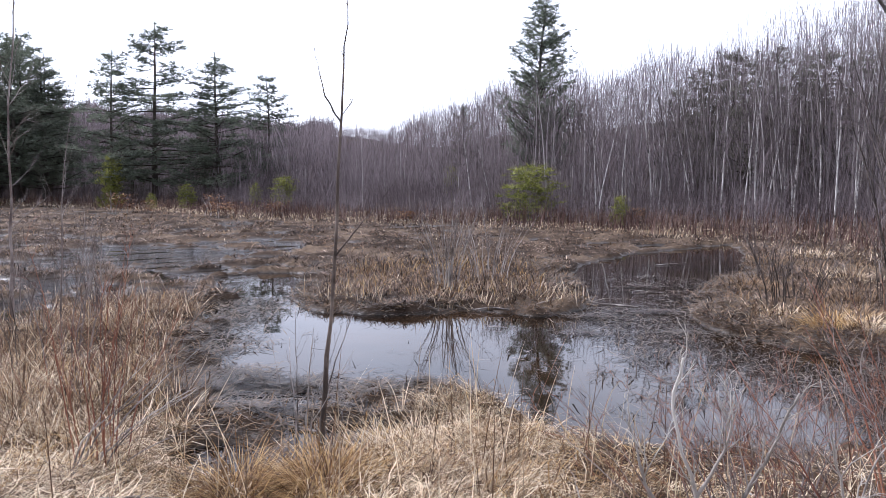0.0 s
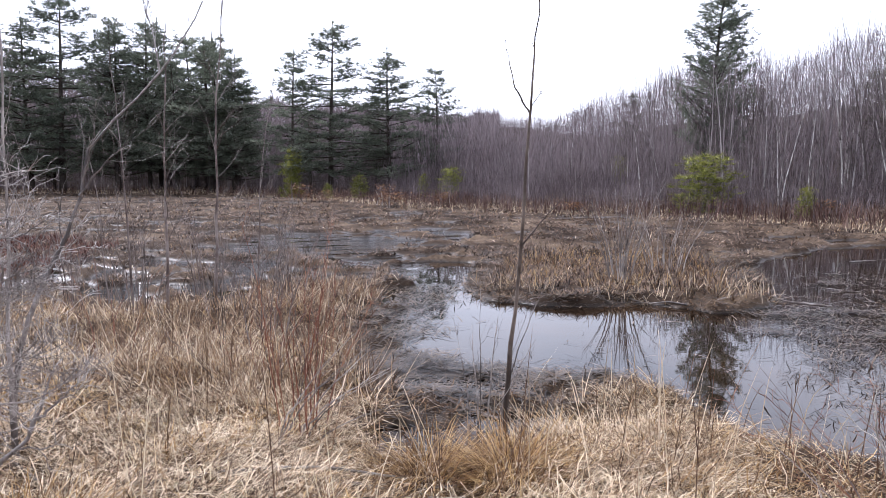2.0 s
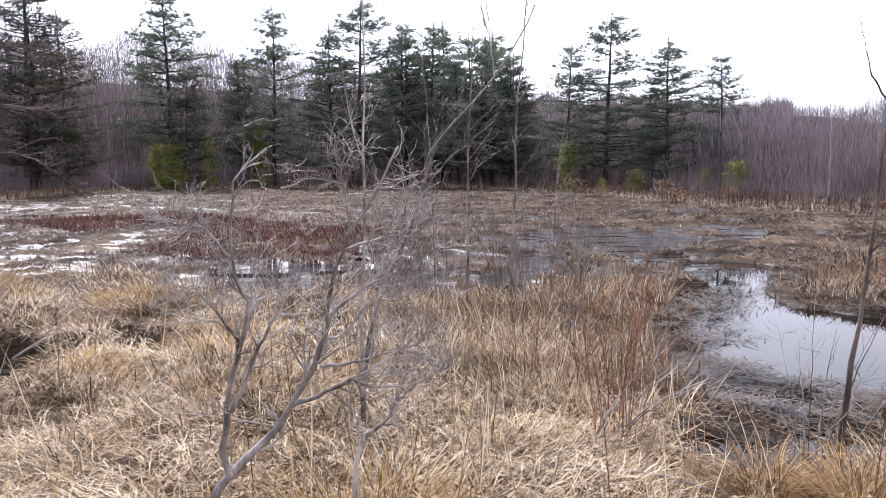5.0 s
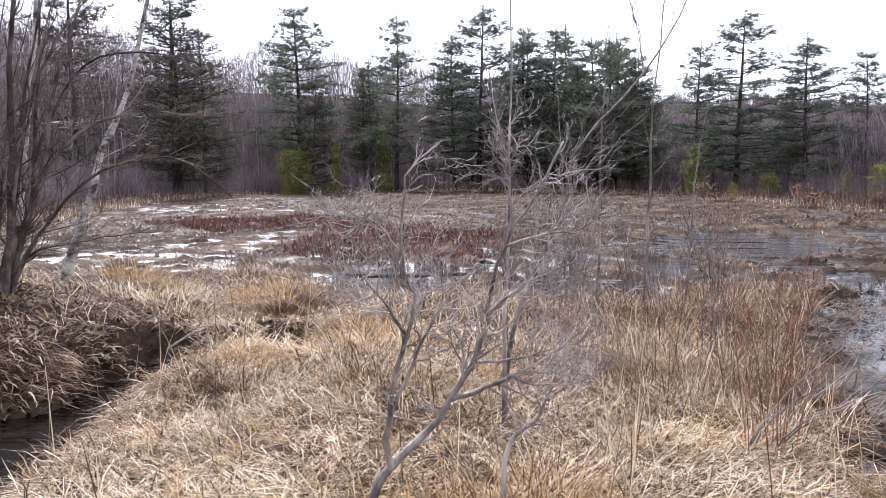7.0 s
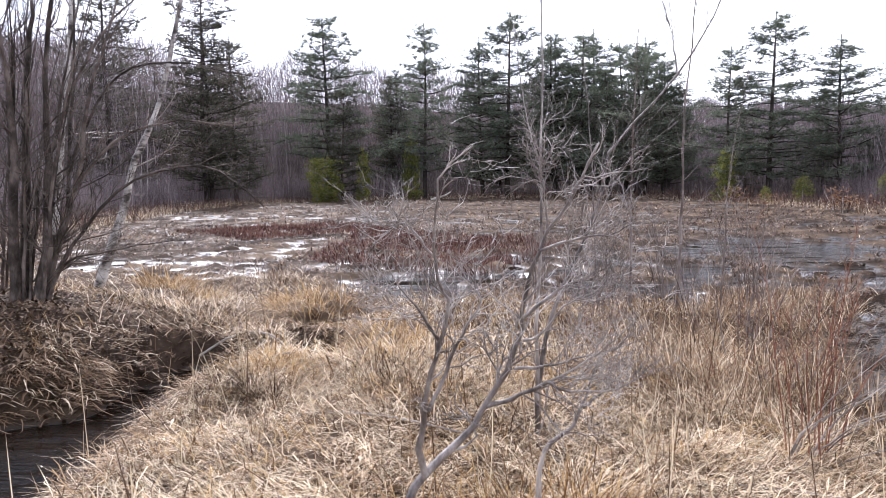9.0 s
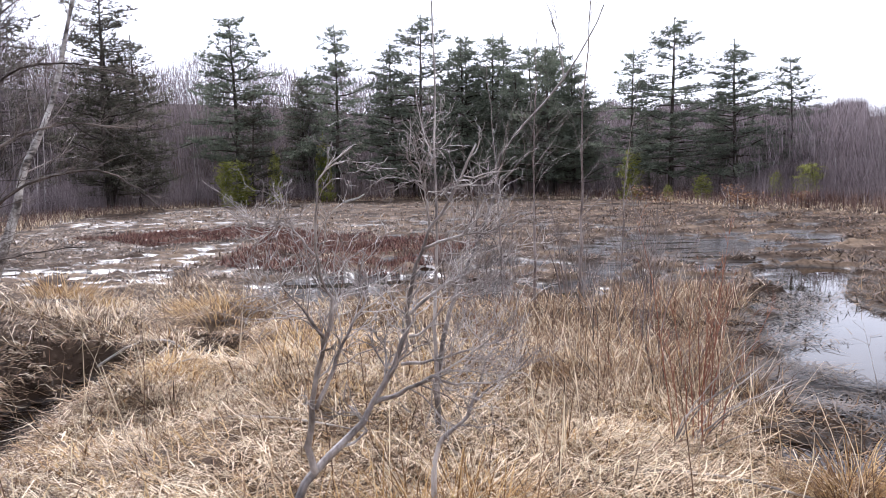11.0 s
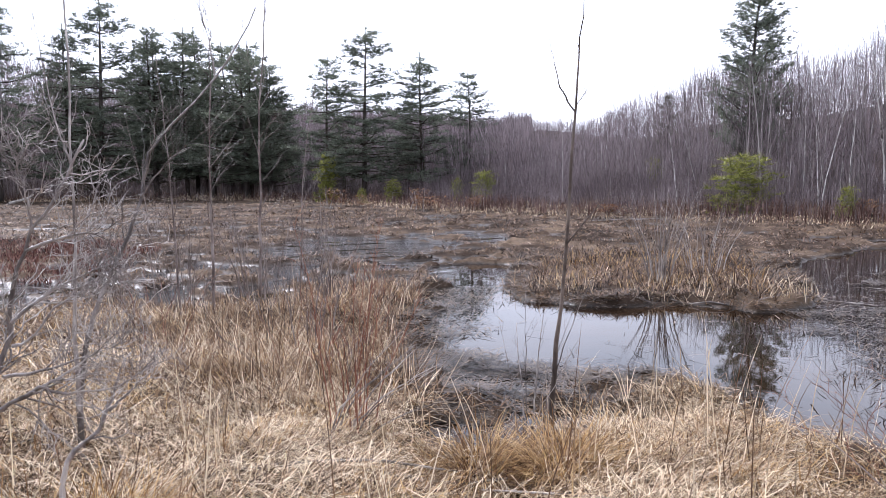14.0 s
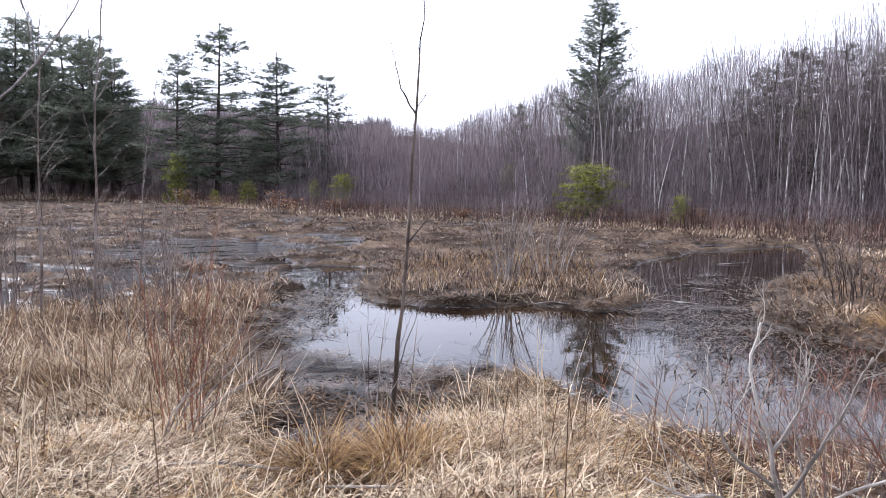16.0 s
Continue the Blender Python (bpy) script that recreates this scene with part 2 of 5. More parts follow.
def vnoise(x, y, seed=0):
    x, y = np.asarray(x, float), np.asarray(y, float)
    ix, iy = np.floor(x), np.floor(y)
    u, v = x - ix, y - iy
    u, v = u * u * (3 - 2 * u), v * v * (3 - 2 * v)
    x0, y0 = ix.min(), iy.min()
    wide, deep = int(ix.max() - x0) + 2, int(iy.max() - y0) + 2
    if x.size > 500 and wide * deep < 2 * x.size:
        table = hash2(x0 + np.arange(wide)[:, None], y0 + np.arange(deep)[None], seed).ravel()
        k = ((ix - x0) * deep + (iy - y0)).astype(np.int64)
        a, b, c, d = table[k], table[k + deep], table[k + 1], table[k + deep + 1]
    else:
        a, b = hash2(ix, iy, seed), hash2(ix + 1, iy, seed)
        c, d = hash2(ix, iy + 1, seed), hash2(ix + 1, iy + 1, seed)
    return (a * (1 - u) + b * u) * (1 - v) + (c * (1 - u) + d * u) * v


def fbm(x, y, seed=0):
    return 0.55 * vnoise(x, y, seed) + 0.28 * vnoise(2.1 * x, 2.1 * y, seed + 1) + 0.17 * vnoise(4.3 * x, 4.3 * y, seed + 2)


def smooth(v):
    v = np.clip(v, 0, 1)
    return v * v * (3 - 2 * v)


def away(x, y, poly, reach=None):
    """Distance to a closed outline, negative inside; with a reach, places well outside of it all count as that far."""
    x, y = np.asarray(x, float), np.asarray(y, float)
    if reach:
        px, py = [p[0] for p in poly], [p[1] for p in poly]
        by = (x > min(px) - reach) & (x < max(px) + reach) & (y > min(py) - reach) & (y < max(py) + reach)
        out = np.full(x.shape, float(reach))
        if by.any():
            out[by] = away(x[by], y[by], poly)
        return out
    best, inside = np.full(x.shape, 1e18), np.zeros(x.shape, bool)
    for (x0, y0), (x1, y1) in zip(poly, poly[1:] + poly[:1]):
        dx, dy = x1 - x0, y1 - y0
        t = np.clip(((x - x0) * dx + (y - y0) * dy) / (dx * dx + dy * dy), 0, 1)
        best = np.minimum(best, (x - x0 - t * dx) ** 2 + (y - y0 - t * dy) ** 2)
        inside ^= ((y0 > y) != (y1 > y)) & (x < dx * (y - y0) / (dy if dy else 1e-9) + x0)
    return np.where(inside, -1, 1) * np.sqrt(best)


def from_line(x, y, line):
    best = np.full(np.shape(x), 1e18)
    for (x0, y0), (x1, y1) in zip(line, line[1:]):
        dx, dy = x1 - x0, y1 - y0
        t = np.clip(((x - x0) * dx + (y - y0) * dy) / (dx * dx + dy * dy), 0, 1)
        best = np.minimum(best, (x - x0 - t * dx) ** 2 + (y - y0 - t * dy) ** 2)
    return np.sqrt(best)


def mesh_of(name, verts, quads=None, tris=None, material=None, smooth_shade=False):
    """A mesh from arrays of corners, quads and triangles."""
    me = bpy.data.meshes.new(name)
    quads = np.zeros((0, 4), int) if quads is None else np.asarray(quads, int).reshape(-1, 4)
    tris = np.zeros((0, 3), int) if tris is None else np.asarray(tris, int).reshape(-1, 3)
    verts = np.asarray(verts, np.float32).reshape(-1, 3)
    me.vertices.add(len(verts))
    me.vertices.foreach_set("co", verts.ravel())
    me.loops.add(quads.size + tris.size)
    me.loops.foreach_set("vertex_index", np.concatenate([quads.ravel(), tris.ravel()]).astype(np.int32))
    me.polygons.add(len(quads) + len(tris))
    me.polygons.foreach_set("loop_start", np.concatenate([np.arange(len(quads)) * 4, quads.size + np.arange(len(tris)) * 3]).astype(np.int32))
    if smooth_shade:
        me.polygons.foreach_set("use_smooth", np.ones(len(quads) + len(tris), bool))
    me.update(calc_edges=True)
    if material:
        me.materials.append(material)
    return me


def part(name, me, parent, label=""):
    ob = new(name, me)
    ob.parent = parent
    if label:
        ob["label"] = label
    return ob


def thing(name, label, category, group="", kind=""):
    return tagged(new(name), label, category, group, kind)


# ---- the plan of the wetland ----
LAND = [(13, 3.5), (5.0, 4.3), (3.1, 4.75), (2.3, 4.6), (1.7, 4.5), (1.2, 4.8), (0.8, 5.3), (0.15, 5.95), (-0.35, 5.4), (-0.75, 4.95), (-1.0, 4.85), (-1.35, 5.05),
        (-1.9, 5.8), (-2.5, 7.5), (-2.75, 9.0), (-2.9, 10.3), (-3.6, 10.6), (-4.6, 9.6), (-5.4, 8.6), (-6.9, 8.2), (-8.8, 8.0), (-11.2, 8.1), (-13.3, 7.3),
        (-17, 6), (-22, 2), (-26, -14), (14, -14)]
POND = [(8.0, 4.9), (3.1, 5.0), (2.3, 4.95), (1.5, 4.75), (1.0, 4.95), (0.74, 5.3), (0.35, 5.8), (0.0, 6.25), (-0.3, 6.3), (-0.72, 5.85), (-1.3, 5.6), (-1.75, 5.95), (-2.1, 6.4), (-2.3, 7.4),
        (-2.5, 8.6), (-2.6, 9.6), (-2.85, 11.0), (-3.6, 12.4), (-3.9, 13.4), (-3.2, 14.2), (-2.3, 14.2), (-2.15, 12.6), (-1.95, 11.2), (-1.55, 10.2), (-0.9, 9.95), (0.0, 9.95), (0.45, 10.15), (1.2, 9.75), (1.75, 10.3), (2.0, 12.0),
        (2.1, 13.8), (2.6, 15.2), (4.0, 17.2), (6.2, 19.0), (7.3, 20.0), (6.8, 17.5), (5.5, 14.2), (4.3, 12.4), (3.4, 10.6), (3.15, 9.7), (3.12, 8.9), (3.35, 8.1), (3.85, 7.5), (4.6, 7.5), (5.6, 6.9), (8, 6.4)]
ISLAND = [(-1.9, 11.3), (-1.5, 10.3), (-0.9, 10.05), (0.0, 10.05), (0.45, 10.25), (1.2, 9.85), (1.7, 10.4), (1.9, 12.0), (1.95, 13.8), (1.5, 15.6), (0, 16), (-1.4, 15), (-2.0, 13.4)]
RIGHT_BANK = [(3.25, 9.7), (3.25, 8.9), (3.45, 8.2), (3.95, 7.65), (4.7, 7.6), (5.8, 7.0), (9, 6.2), (14, 7), (13, 16), (8.5, 18), (6.9, 16), (5.6, 14.0), (4.4, 12.2), (3.5, 10.5)]
CREEK = [(-3.6, 0.7), (-4.6, 1.5), (-5.35, 2.1), (-5.7, 2.7), (-6.05, 3.25)]
EDGE = [(14, -14), (13.5, 6), (12, 15), (11, 20), (9.6, 23), (8, 25.2), (4.6, 28), (0, 31), (-4, 33.5), (-8, 38), (-15, 46), (-26, 53), (-38, 56), (-50, 54), (-58, 46), (-60, 36),
        (-50, 24), (-38, 14), (-27, 6), (-20, 0), (-26, -14)]
MATS = [(-1.45, 6.75, 0.42, 0.3), (-1.05, 6.45, 0.35, 0.2), (-0.42, 6.38, 0.34, 0.16), (-1.75, 6.35, 0.4, 0.25), (-1.2, 5.85, 0.35, 0.2), (-2.05, 7.3, 0.3, 0.6), (-0.05, 6.3, 0.2, 0.1), (3.0, 7.4, 0.3, 0.12), (1.9, 9.6, 0.35, 0.08), (2.6, 9.9, 0.4, 0.08), (2.9, 12.2, 0.3, 0.1), (1.6, 8.6, 0.25, 0.06), (3.6, 13.4, 0.3, 0.1), (2.7, 8.6, 0.3, 0.07)]
SKYLINE = ((-180, 0.3), (-40, 0.28), (-30, 0.245), (-24, 0.215), (-19, 0.186), (-14, 0.168), (-11.5, 0.15), (-4, 0.136), (0, 0.097), (4, 0.074), (10, 0.07), (16, 0.075), (30, 0.095), (36, 0.12), (41, 0.132), (49, 0.155), (56, 0.162), (62, 0.178), (80, 0.19), (180, 0.3))        # bearing in degrees, rise of the treetops
HOLES = [(-5.65, 4.35, 0.42), (-6.2, 4.75, 0.36), (-6.8, 4.9, 0.3), (-6.6, 3.7, 0.36), (-5.6, 3.3, 0.4), (-6.1, 3.15, 0.34), (-5.85, 2.0, 0.5), (-7.1, 5.6, 0.36), (-7.6, 6.3, 0.4)]


def height(x, y):
    """The ground's height over the water table."""
    x, y = np.asarray(x, float), np.asarray(y, float)
    far = np.hypot(x, y)
    edge, land, pond = away(x, y, EDGE), away(x, y, LAND, 5), away(x, y, POND, 3)
    lumps = fbm(x * 1.15, y * 1.15, 3) - 0.5
    fine = fbm(x * 4.2, y * 4.2, 8) - 0.5
    # open marsh: a flat floating mat of sedge, broken by sheets of shallow water
    pools = smooth(1.5 - np.hypot((x + 7.0) / 5.5, (y - 12.6) / 5.0)) + 0.35 * smooth(1.5 - np.hypot((x + 13.5) / 4.5, (y - 8.6) / 2.2)) + 0.35 * smooth(1.4 - np.hypot((x + 24) / 11, (y - 20) / 6)) + 0.8 * smooth(1.4 - np.hypot((x + 5.5) / 2.5, (y - 20.5) / 5.0))
    pools = np.clip(pools, 0, 1) * (1 - smooth(1.4 - away(x, y, ISLAND, 3) / 1.0))
    sheet = 0.36 * fbm(x * 0.42 + 3, y * 0.42, 33) + 0.36 * fbm(x * 1.15, y * 1.15, 3) + 0.28 * fbm(x * 2.6, y * 2.6, 8)
    mat = smooth((sheet - 0.408 - 0.125 * pools) * 13 + 0.5)
    hump = smooth((fbm(x * 1.7 + 9, y * 1.7, 57) - 0.5) * 6) * (1 - 0.45 * pools)
    h = -0.05 + mat * (0.098 + 0.17 * fine + 0.05 * lumps + 0.08 * hump)
    # island, right bank
    isl = smooth(-away(x, y, ISLAND, 3) / 0.5)
    h = h * (1 - isl) + isl * (0.15 + 0.16 * lumps + 0.1 * fine)
    rb = smooth(-away(x, y, RIGHT_BANK, 3) / 0.35)
    h = h * (1 - rb) + rb * (0.13 + 0.2 * lumps + 0.1 * fine)
    # pond bed
    pd = smooth(-pond / 0.45)
    h = h * (1 - pd) - pd * 0.32
    for mx, my, ax, ay in MATS:
        k = np.exp(-(((x - mx) / ax) ** 2 + ((y - my) / ay) ** 2) * 1.2)
        h = h + k * (0.34 + 0.12 * fine + 0.1 * (fbm(x * 9, y * 9, 5) - 0.5)) * pd
    h = np.minimum(h, 0.02 + 0.13 * fine + 0.09 * (fbm(x * 9, y * 9, 5) - 0.5) + (1 - pd) * 0.08)
    # the shore that the path follows
    ln = smooth(-land / 0.8)
    rise = 0.1 + 0.06 * smooth(-land / 3) - 0.05 * smooth((x - 0.3) / 1.2) + 0.17 * smooth((-x - 1.2) / 2.5) * smooth((6.5 - y) / 3.0)
    h = h * (1 - ln) + ln * (rise + 0.26 * lumps + 0.07 * fine)
    # bank under the alders
    h = h + 0.24 * np.exp(-(((x + 8.9) / 1.9) ** 2 + ((y - 2.7) / 1.3) ** 2))
    # creek and the hollows beside it
    cr = from_line(x, y, CREEK)
    wide = 0.22 + 0.3 * np.exp(-((x + 5.1) ** 2 + (y - 1.85) ** 2) / 0.5) + 0.25 * fine
    dip = smooth(1.0 - (cr - wide) / 0.7) * smooth((8 - y) / 2)
    h = h * (1 - 0.72 * dip) + 0.02 * dip
    ck = smooth(1.0 - (cr - wide) / 0.3) * smooth((10 - y) / 2)
    h = h * (1 - ck) - 0.14 * ck
    for hx, hy, hr in HOLES:
        k = np.exp(-(((x - hx) / hr) ** 2 + ((y - hy) / (hr * 0.85)) ** 2) ** 2.4)
        h = h - 0.38 * k
    # firm ground under the woods, rising away
    out = smooth((edge + 1.5) / 6)
    low = 1.3 + np.minimum(far, 105) * np.interp(np.degrees(np.arctan2(-x, y)), [a for a, _ in SKYLINE], [t for _, t in SKYLINE]) * (0.76 - 0.38 * smooth((x + 14) / 16))
    h = h * (1 - out) + out * (0.22 + 0.25 * lumps + 0.35 * smooth(edge / 12) + low * smooth((edge - 7) / 42))
    return h


# ---- ground and water ----
def build_ground():
    ring = np.concatenate([np.linspace(0.35, 12, 190)[:-1], np.geomspace(12, 95, 210)[:-1], np.geomspace(95, 3500, 26)])
    seen = np.linspace(-42, 88, 255)
    turn = np.radians(np.concatenate([seen, np.linspace(88, 318, 62)[1:-1]]))
    a, r = np.meshgrid(turn, ring, indexing="ij")
    x, y = -np.sin(a) * r, np.cos(a) * r + 0.3
    z = height(x, y)
    z[:, 0] = z[:, 0].mean()
    na, nr = a.shape
    verts = np.stack([x, y, z], -1).reshape(-1, 3)
    i, j = np.meshgrid(np.arange(na), np.arange(nr - 1), indexing="ij")
    k = (i + 1) % na
    quads = np.stack([i * nr + j, i * nr + j + 1, k * nr + j + 1, k * nr + j], -1).reshape(-1, 4)
    cap = np.array([0, 0.3, verts[0, 2]])
    verts = np.vstack([verts, cap])
    fan = np.stack([np.arange(na) * nr, ((np.arange(na) + 1) % na) * nr, np.full(na, len(verts) - 1)], -1)
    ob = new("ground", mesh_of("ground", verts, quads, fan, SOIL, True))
    tagged(ob, "matted straw, dark peat and wet mud of a marsh", "ground", kind="structure")


def build_water():
    n = 40
    a = np.linspace(0, 2 * np.pi, n, endpoint=False)
    verts = np.vstack([np.stack([120 * np.cos(a) - 15, 120 * np.sin(a) + 20, 0 * a], -1), [[-15, 20, 0]]])
    tris = np.stack([np.arange(n), (np.arange(n) + 1) % n, np.full(n, n)], -1)
    tagged(new("water", mesh_of("water", verts, None, tris, WATER)), "still tea-brown bog water mirroring sky and trees", "water", kind="structure")


build_ground()
build_water()

# ---- where the conifers stand: x, y, height, kind, breadth ----
PINES = [(-20.2, 48.2, 9.7, 1, 0.85), (-18, 49, 11.4, 0, 1), (-13.7, 48.4, 9.4, 2, 1), (-11, 50.1, 7.9, 3, 0.9), (-28.7, 52.9, 11.5, 0, 0.85), (-27.1, 53.8, 10, 2, 0.77), (-31.8, 53.5, 10.1, 3, 0.85), (-35.6, 55.9, 13.7, 1, 0.68), (-37.6, 54.6, 13.5, 2, 0.68), (-29.4, 54.9, 11.3, 0, 0.68), (-27.3, 53.7, 10.4, 1, 0.68), (-42.1, 54, 16.1, 0, 0.78), (-45, 54.2, 14.5, 2, 0.68), (-38.2, 55.6, 13.7, 3, 0.68), (-36.1, 58.2, 14.1, 2, 0.68), (-32.7, 57.9, 12.7, 1, 0.77), (-30.5, 56.8, 12.5, 0, 0.68), (-50.3, 52.2, 16.3, 1, 0.61), (-57.7, 47.1, 17.1, 3, 0.82), (-56.3, 54.7, 13.1, 2, 0.61)]
DULL = [(-33, 60, 8.5, 0, 1.1), (-37, 61, 9, 1, 1.1), (-41, 60, 9, 0, 1.1), (-29, 58, 8, 1, 1), (-46, 58, 9, 0, 1), (-21, 53, 6, 0, 1.1), (-15.5, 51, 5, 1, 1.1), (-59.5, 35.6, 16, 0, 1.1), (-61.6, 39.4, 15, 0, 1), (-58.8, 34.8, 18.5, 1, 0.95), (-59.4, 27, 18.5, 0, 1), (1.3, 48.3, 5.6, 0, 0.8), (12.5, 38.3, 6.4, 1, 1.3), (13.2, 35.9, 6.9, 0, 1.4), (14.2, 33.4, 6.7, 1, 1.3), (12.1, 40.5, 5.5, 0, 1.2), (14.9, 30.9, 6.3, 0, 1.3), (16.2, 30.2, 6.1, 1, 1.3), (12.5, 31.9, 5.3, 1, 1.2), (13.8, 30.3, 5.5, 0, 1.2), (-56.6, 54.2, 12.1, 0, 1), (-55.4, 46.6, 10.5, 1, 0.9), (7.5, 45.7, 5.3, 1, 1)]
YOUNG = [(3.2, 29.6, 2.3, 1, 1.6), (-53.7, 42.3, 3.9, 1, 0.72), (-54.2, 48, 5.2, 0, 0.5), (-51, 51.3, 6.4, 0, 0.45), (-19.6, 46.3, 3.3, 0, 0.8), (-16.1, 43.4, 1, 0, 1), (-14.4, 44, 1.6, 0, 1.2), (-10.2, 43.1, 1.5, 0, 1), (-8.4, 41.4, 1.8, 1, 1.3), (6.0, 26.6, 1.1, 1, 0.9), (-54.8, 44.2, 4.1, 1, 1.2), (0.5, 40.3, 2, 1, 0.7)]
SPIRE = (4.4, 37.5, 10.1)
OAKS = [(-16.3, 39, 1.1, 0.9), (-15.8, 39.2, 1, 0.7), (-14.1, 37.7, 0.7, 1.2), (-10.1, 34.8, 1, 0.8), (-9.2, 33, 0.7, 1.2), (-1.3, 30.3, 0.4, 0.8), (-7.1, 33.7, 0.6, 0.8), (6.7, 27.5, 0.5, 0.7)]


# ---- generators for plants ----
def blades(base, length, heading, start, end, width, segs, kink=0.0):
    """Ribbons that leave the ground at the angle start and bend to the angle end (radians over the level)."""
    n = len(base)
    length, heading, start, end, width = [np.broadcast_to(np.asarray(v, float), (n,)) for v in (length, heading, start, end, width)]
    p = np.array(base, float)
    rows = []
    for k in range(segs):
        w = width * (1 - 0.55 * k / segs)
        hd = np.stack([np.cos(heading), np.sin(heading)], -1)
        side = np.stack([-np.sin(heading), np.cos(heading), np.zeros(n)], -1)
        rows += [p - side * w[:, None] / 2, p + side * w[:, None] / 2]
        e = start + (end - start) * (k + 0.5) / segs
        if kink:
            heading = heading + rng.normal(0, kink, n)
            e = e + rng.normal(0, kink * 0.5, n)
        step = length / segs
        p = p + np.stack([hd[:, 0] * np.cos(e) * step, hd[:, 1] * np.cos(e) * step, np.sin(e) * step], -1)
        p[:, 2] = np.maximum(p[:, 2], base[:, 2] - 0.02)
    rows.append(p)
    m = 2 * segs + 1
    verts = np.stack(rows, 1).reshape(-1, 3)
    o = (np.arange(n) * m)[:, None]
    quads = np.concatenate([o + np.array([[2 * k, 2 * k + 1, 2 * k + 3, 2 * k + 2]]) for k in range(segs - 1)]) if segs > 1 else None
    tris = o + np.array([[m - 3, m - 2, m - 1]])
    return verts, quads, tris


def joined(pieces):
    vs, qs, ts, at = [], [], [], 0
    for v, q, t in pieces:
        vs.append(v)
        if q is not None and len(q):
            qs.append(np.asarray(q) + at)
        if t is not None and len(t):
            ts.append(np.asarray(t) + at)
        at += len(v)
    return np.vstack(vs), (np.vstack(qs) if qs else None), (np.vstack(ts) if ts else None)


def on_ground(x, y, lift=0.0):
    return np.stack([x, y, height(x, y) + lift], -1)


def tube(pts, radii, sides=5):
    """A tapered round stem along pts, closed by a point at its end."""
    pts, radii = np.asarray(pts, float), np.asarray(radii, float)
    d = np.empty_like(pts)
    d[0], d[-1], d[1:-1] = pts[1] - pts[0], pts[-1] - pts[-2], pts[2:] - pts[:-2]
    d /= np.sqrt((d * d).sum(1))[:, None] + 1e-12
    if abs(d[0, 2]) > 0.9:
        u = np.stack([np.zeros(len(d)), d[:, 2], -d[:, 1]], -1)
    else:
        u = np.stack([d[:, 1], -d[:, 0], np.zeros(len(d))], -1)
    u /= np.sqrt((u * u).sum(1))[:, None] + 1e-12
    v = np.stack([d[:, 1] * u[:, 2] - d[:, 2] * u[:, 1], d[:, 2] * u[:, 0] - d[:, 0] * u[:, 2], d[:, 0] * u[:, 1] - d[:, 1] * u[:, 0]], -1)
    a = np.arange(sides) * 2 * np.pi / sides
    ring = pts[:, None] + radii[:, None, None] * (u[:, None] * np.cos(a)[None, :, None] + v[:, None] * np.sin(a)[None, :, None])
    n = len(pts)
    verts = ring.reshape(-1, 3)
    i, j = np.meshgrid(np.arange(n - 1), np.arange(sides), indexing="ij")
    k = (j + 1) % sides
    quads = np.stack([i * sides + j, i * sides + k, (i + 1) * sides + k, (i + 1) * sides + j], -1).reshape(-1, 4)
    verts = np.vstack([verts, pts[-1] + d[-1] * radii[-1]])
    tip = len(verts) - 1
    tris = np.stack([(n - 1) * sides + np.arange(sides), (n - 1) * sides + (np.arange(sides) + 1) % sides, np.full(sides, tip)], -1)
    return verts, quads, tris


def wander(rng, p, d, length, n, bend=0.15, lift=0.0):
    """A crooked line of n steps from p along d; lift turns it up (or down) on the way."""
    pts, d = [np.array(p, float)], np.array(d, float)
    for _ in range(n):
        d = d + rng.normal(0, bend, 3) + np.array([0, 0, lift])
        d /= np.linalg.norm(d)
        pts.append(pts[-1] + d * length / n)
    return np.array(pts)


def along(pts, s):
    k = s * (len(pts) - 1)
    i = min(int(k), len(pts) - 2)
    return pts[i] + (pts[i + 1] - pts[i]) * (k - i), (pts[i + 1] - pts[i]) / (np.linalg.norm(pts[i + 1] - pts[i]) + 1e-9)


def aside(rng, d, angle, up=0.0):
    """A direction that leaves d by the angle (radians)."""
    q = rng.normal(0, 1, 3)
    r = np.array([d[1] * q[2] - d[2] * q[1], d[2] * q[0] - d[0] * q[2], d[0] * q[1] - d[1] * q[0]])
    r /= math.sqrt(r @ r) + 1e-9
    out = d * math.cos(angle) + r * math.sin(angle) + np.array([0, 0, up])
    return out / np.linalg.norm(out)


def flat_twig(p, d, length, width):
    """A sliver, for twigs too thin for a round stem."""
    s = np.cross(d, [0.3, 0.5, 0.8])
    s /= np.linalg.norm(s) + 1e-9
    s2 = np.cross(d, s)
    tip = p + d * length
    s = s * 0.7 + s2 * 0.7 * math.copysign(1, d[0])
    return np.array([p - s * width / 2, p + s * width / 2, tip]), None, np.array([[0, 1, 2]])


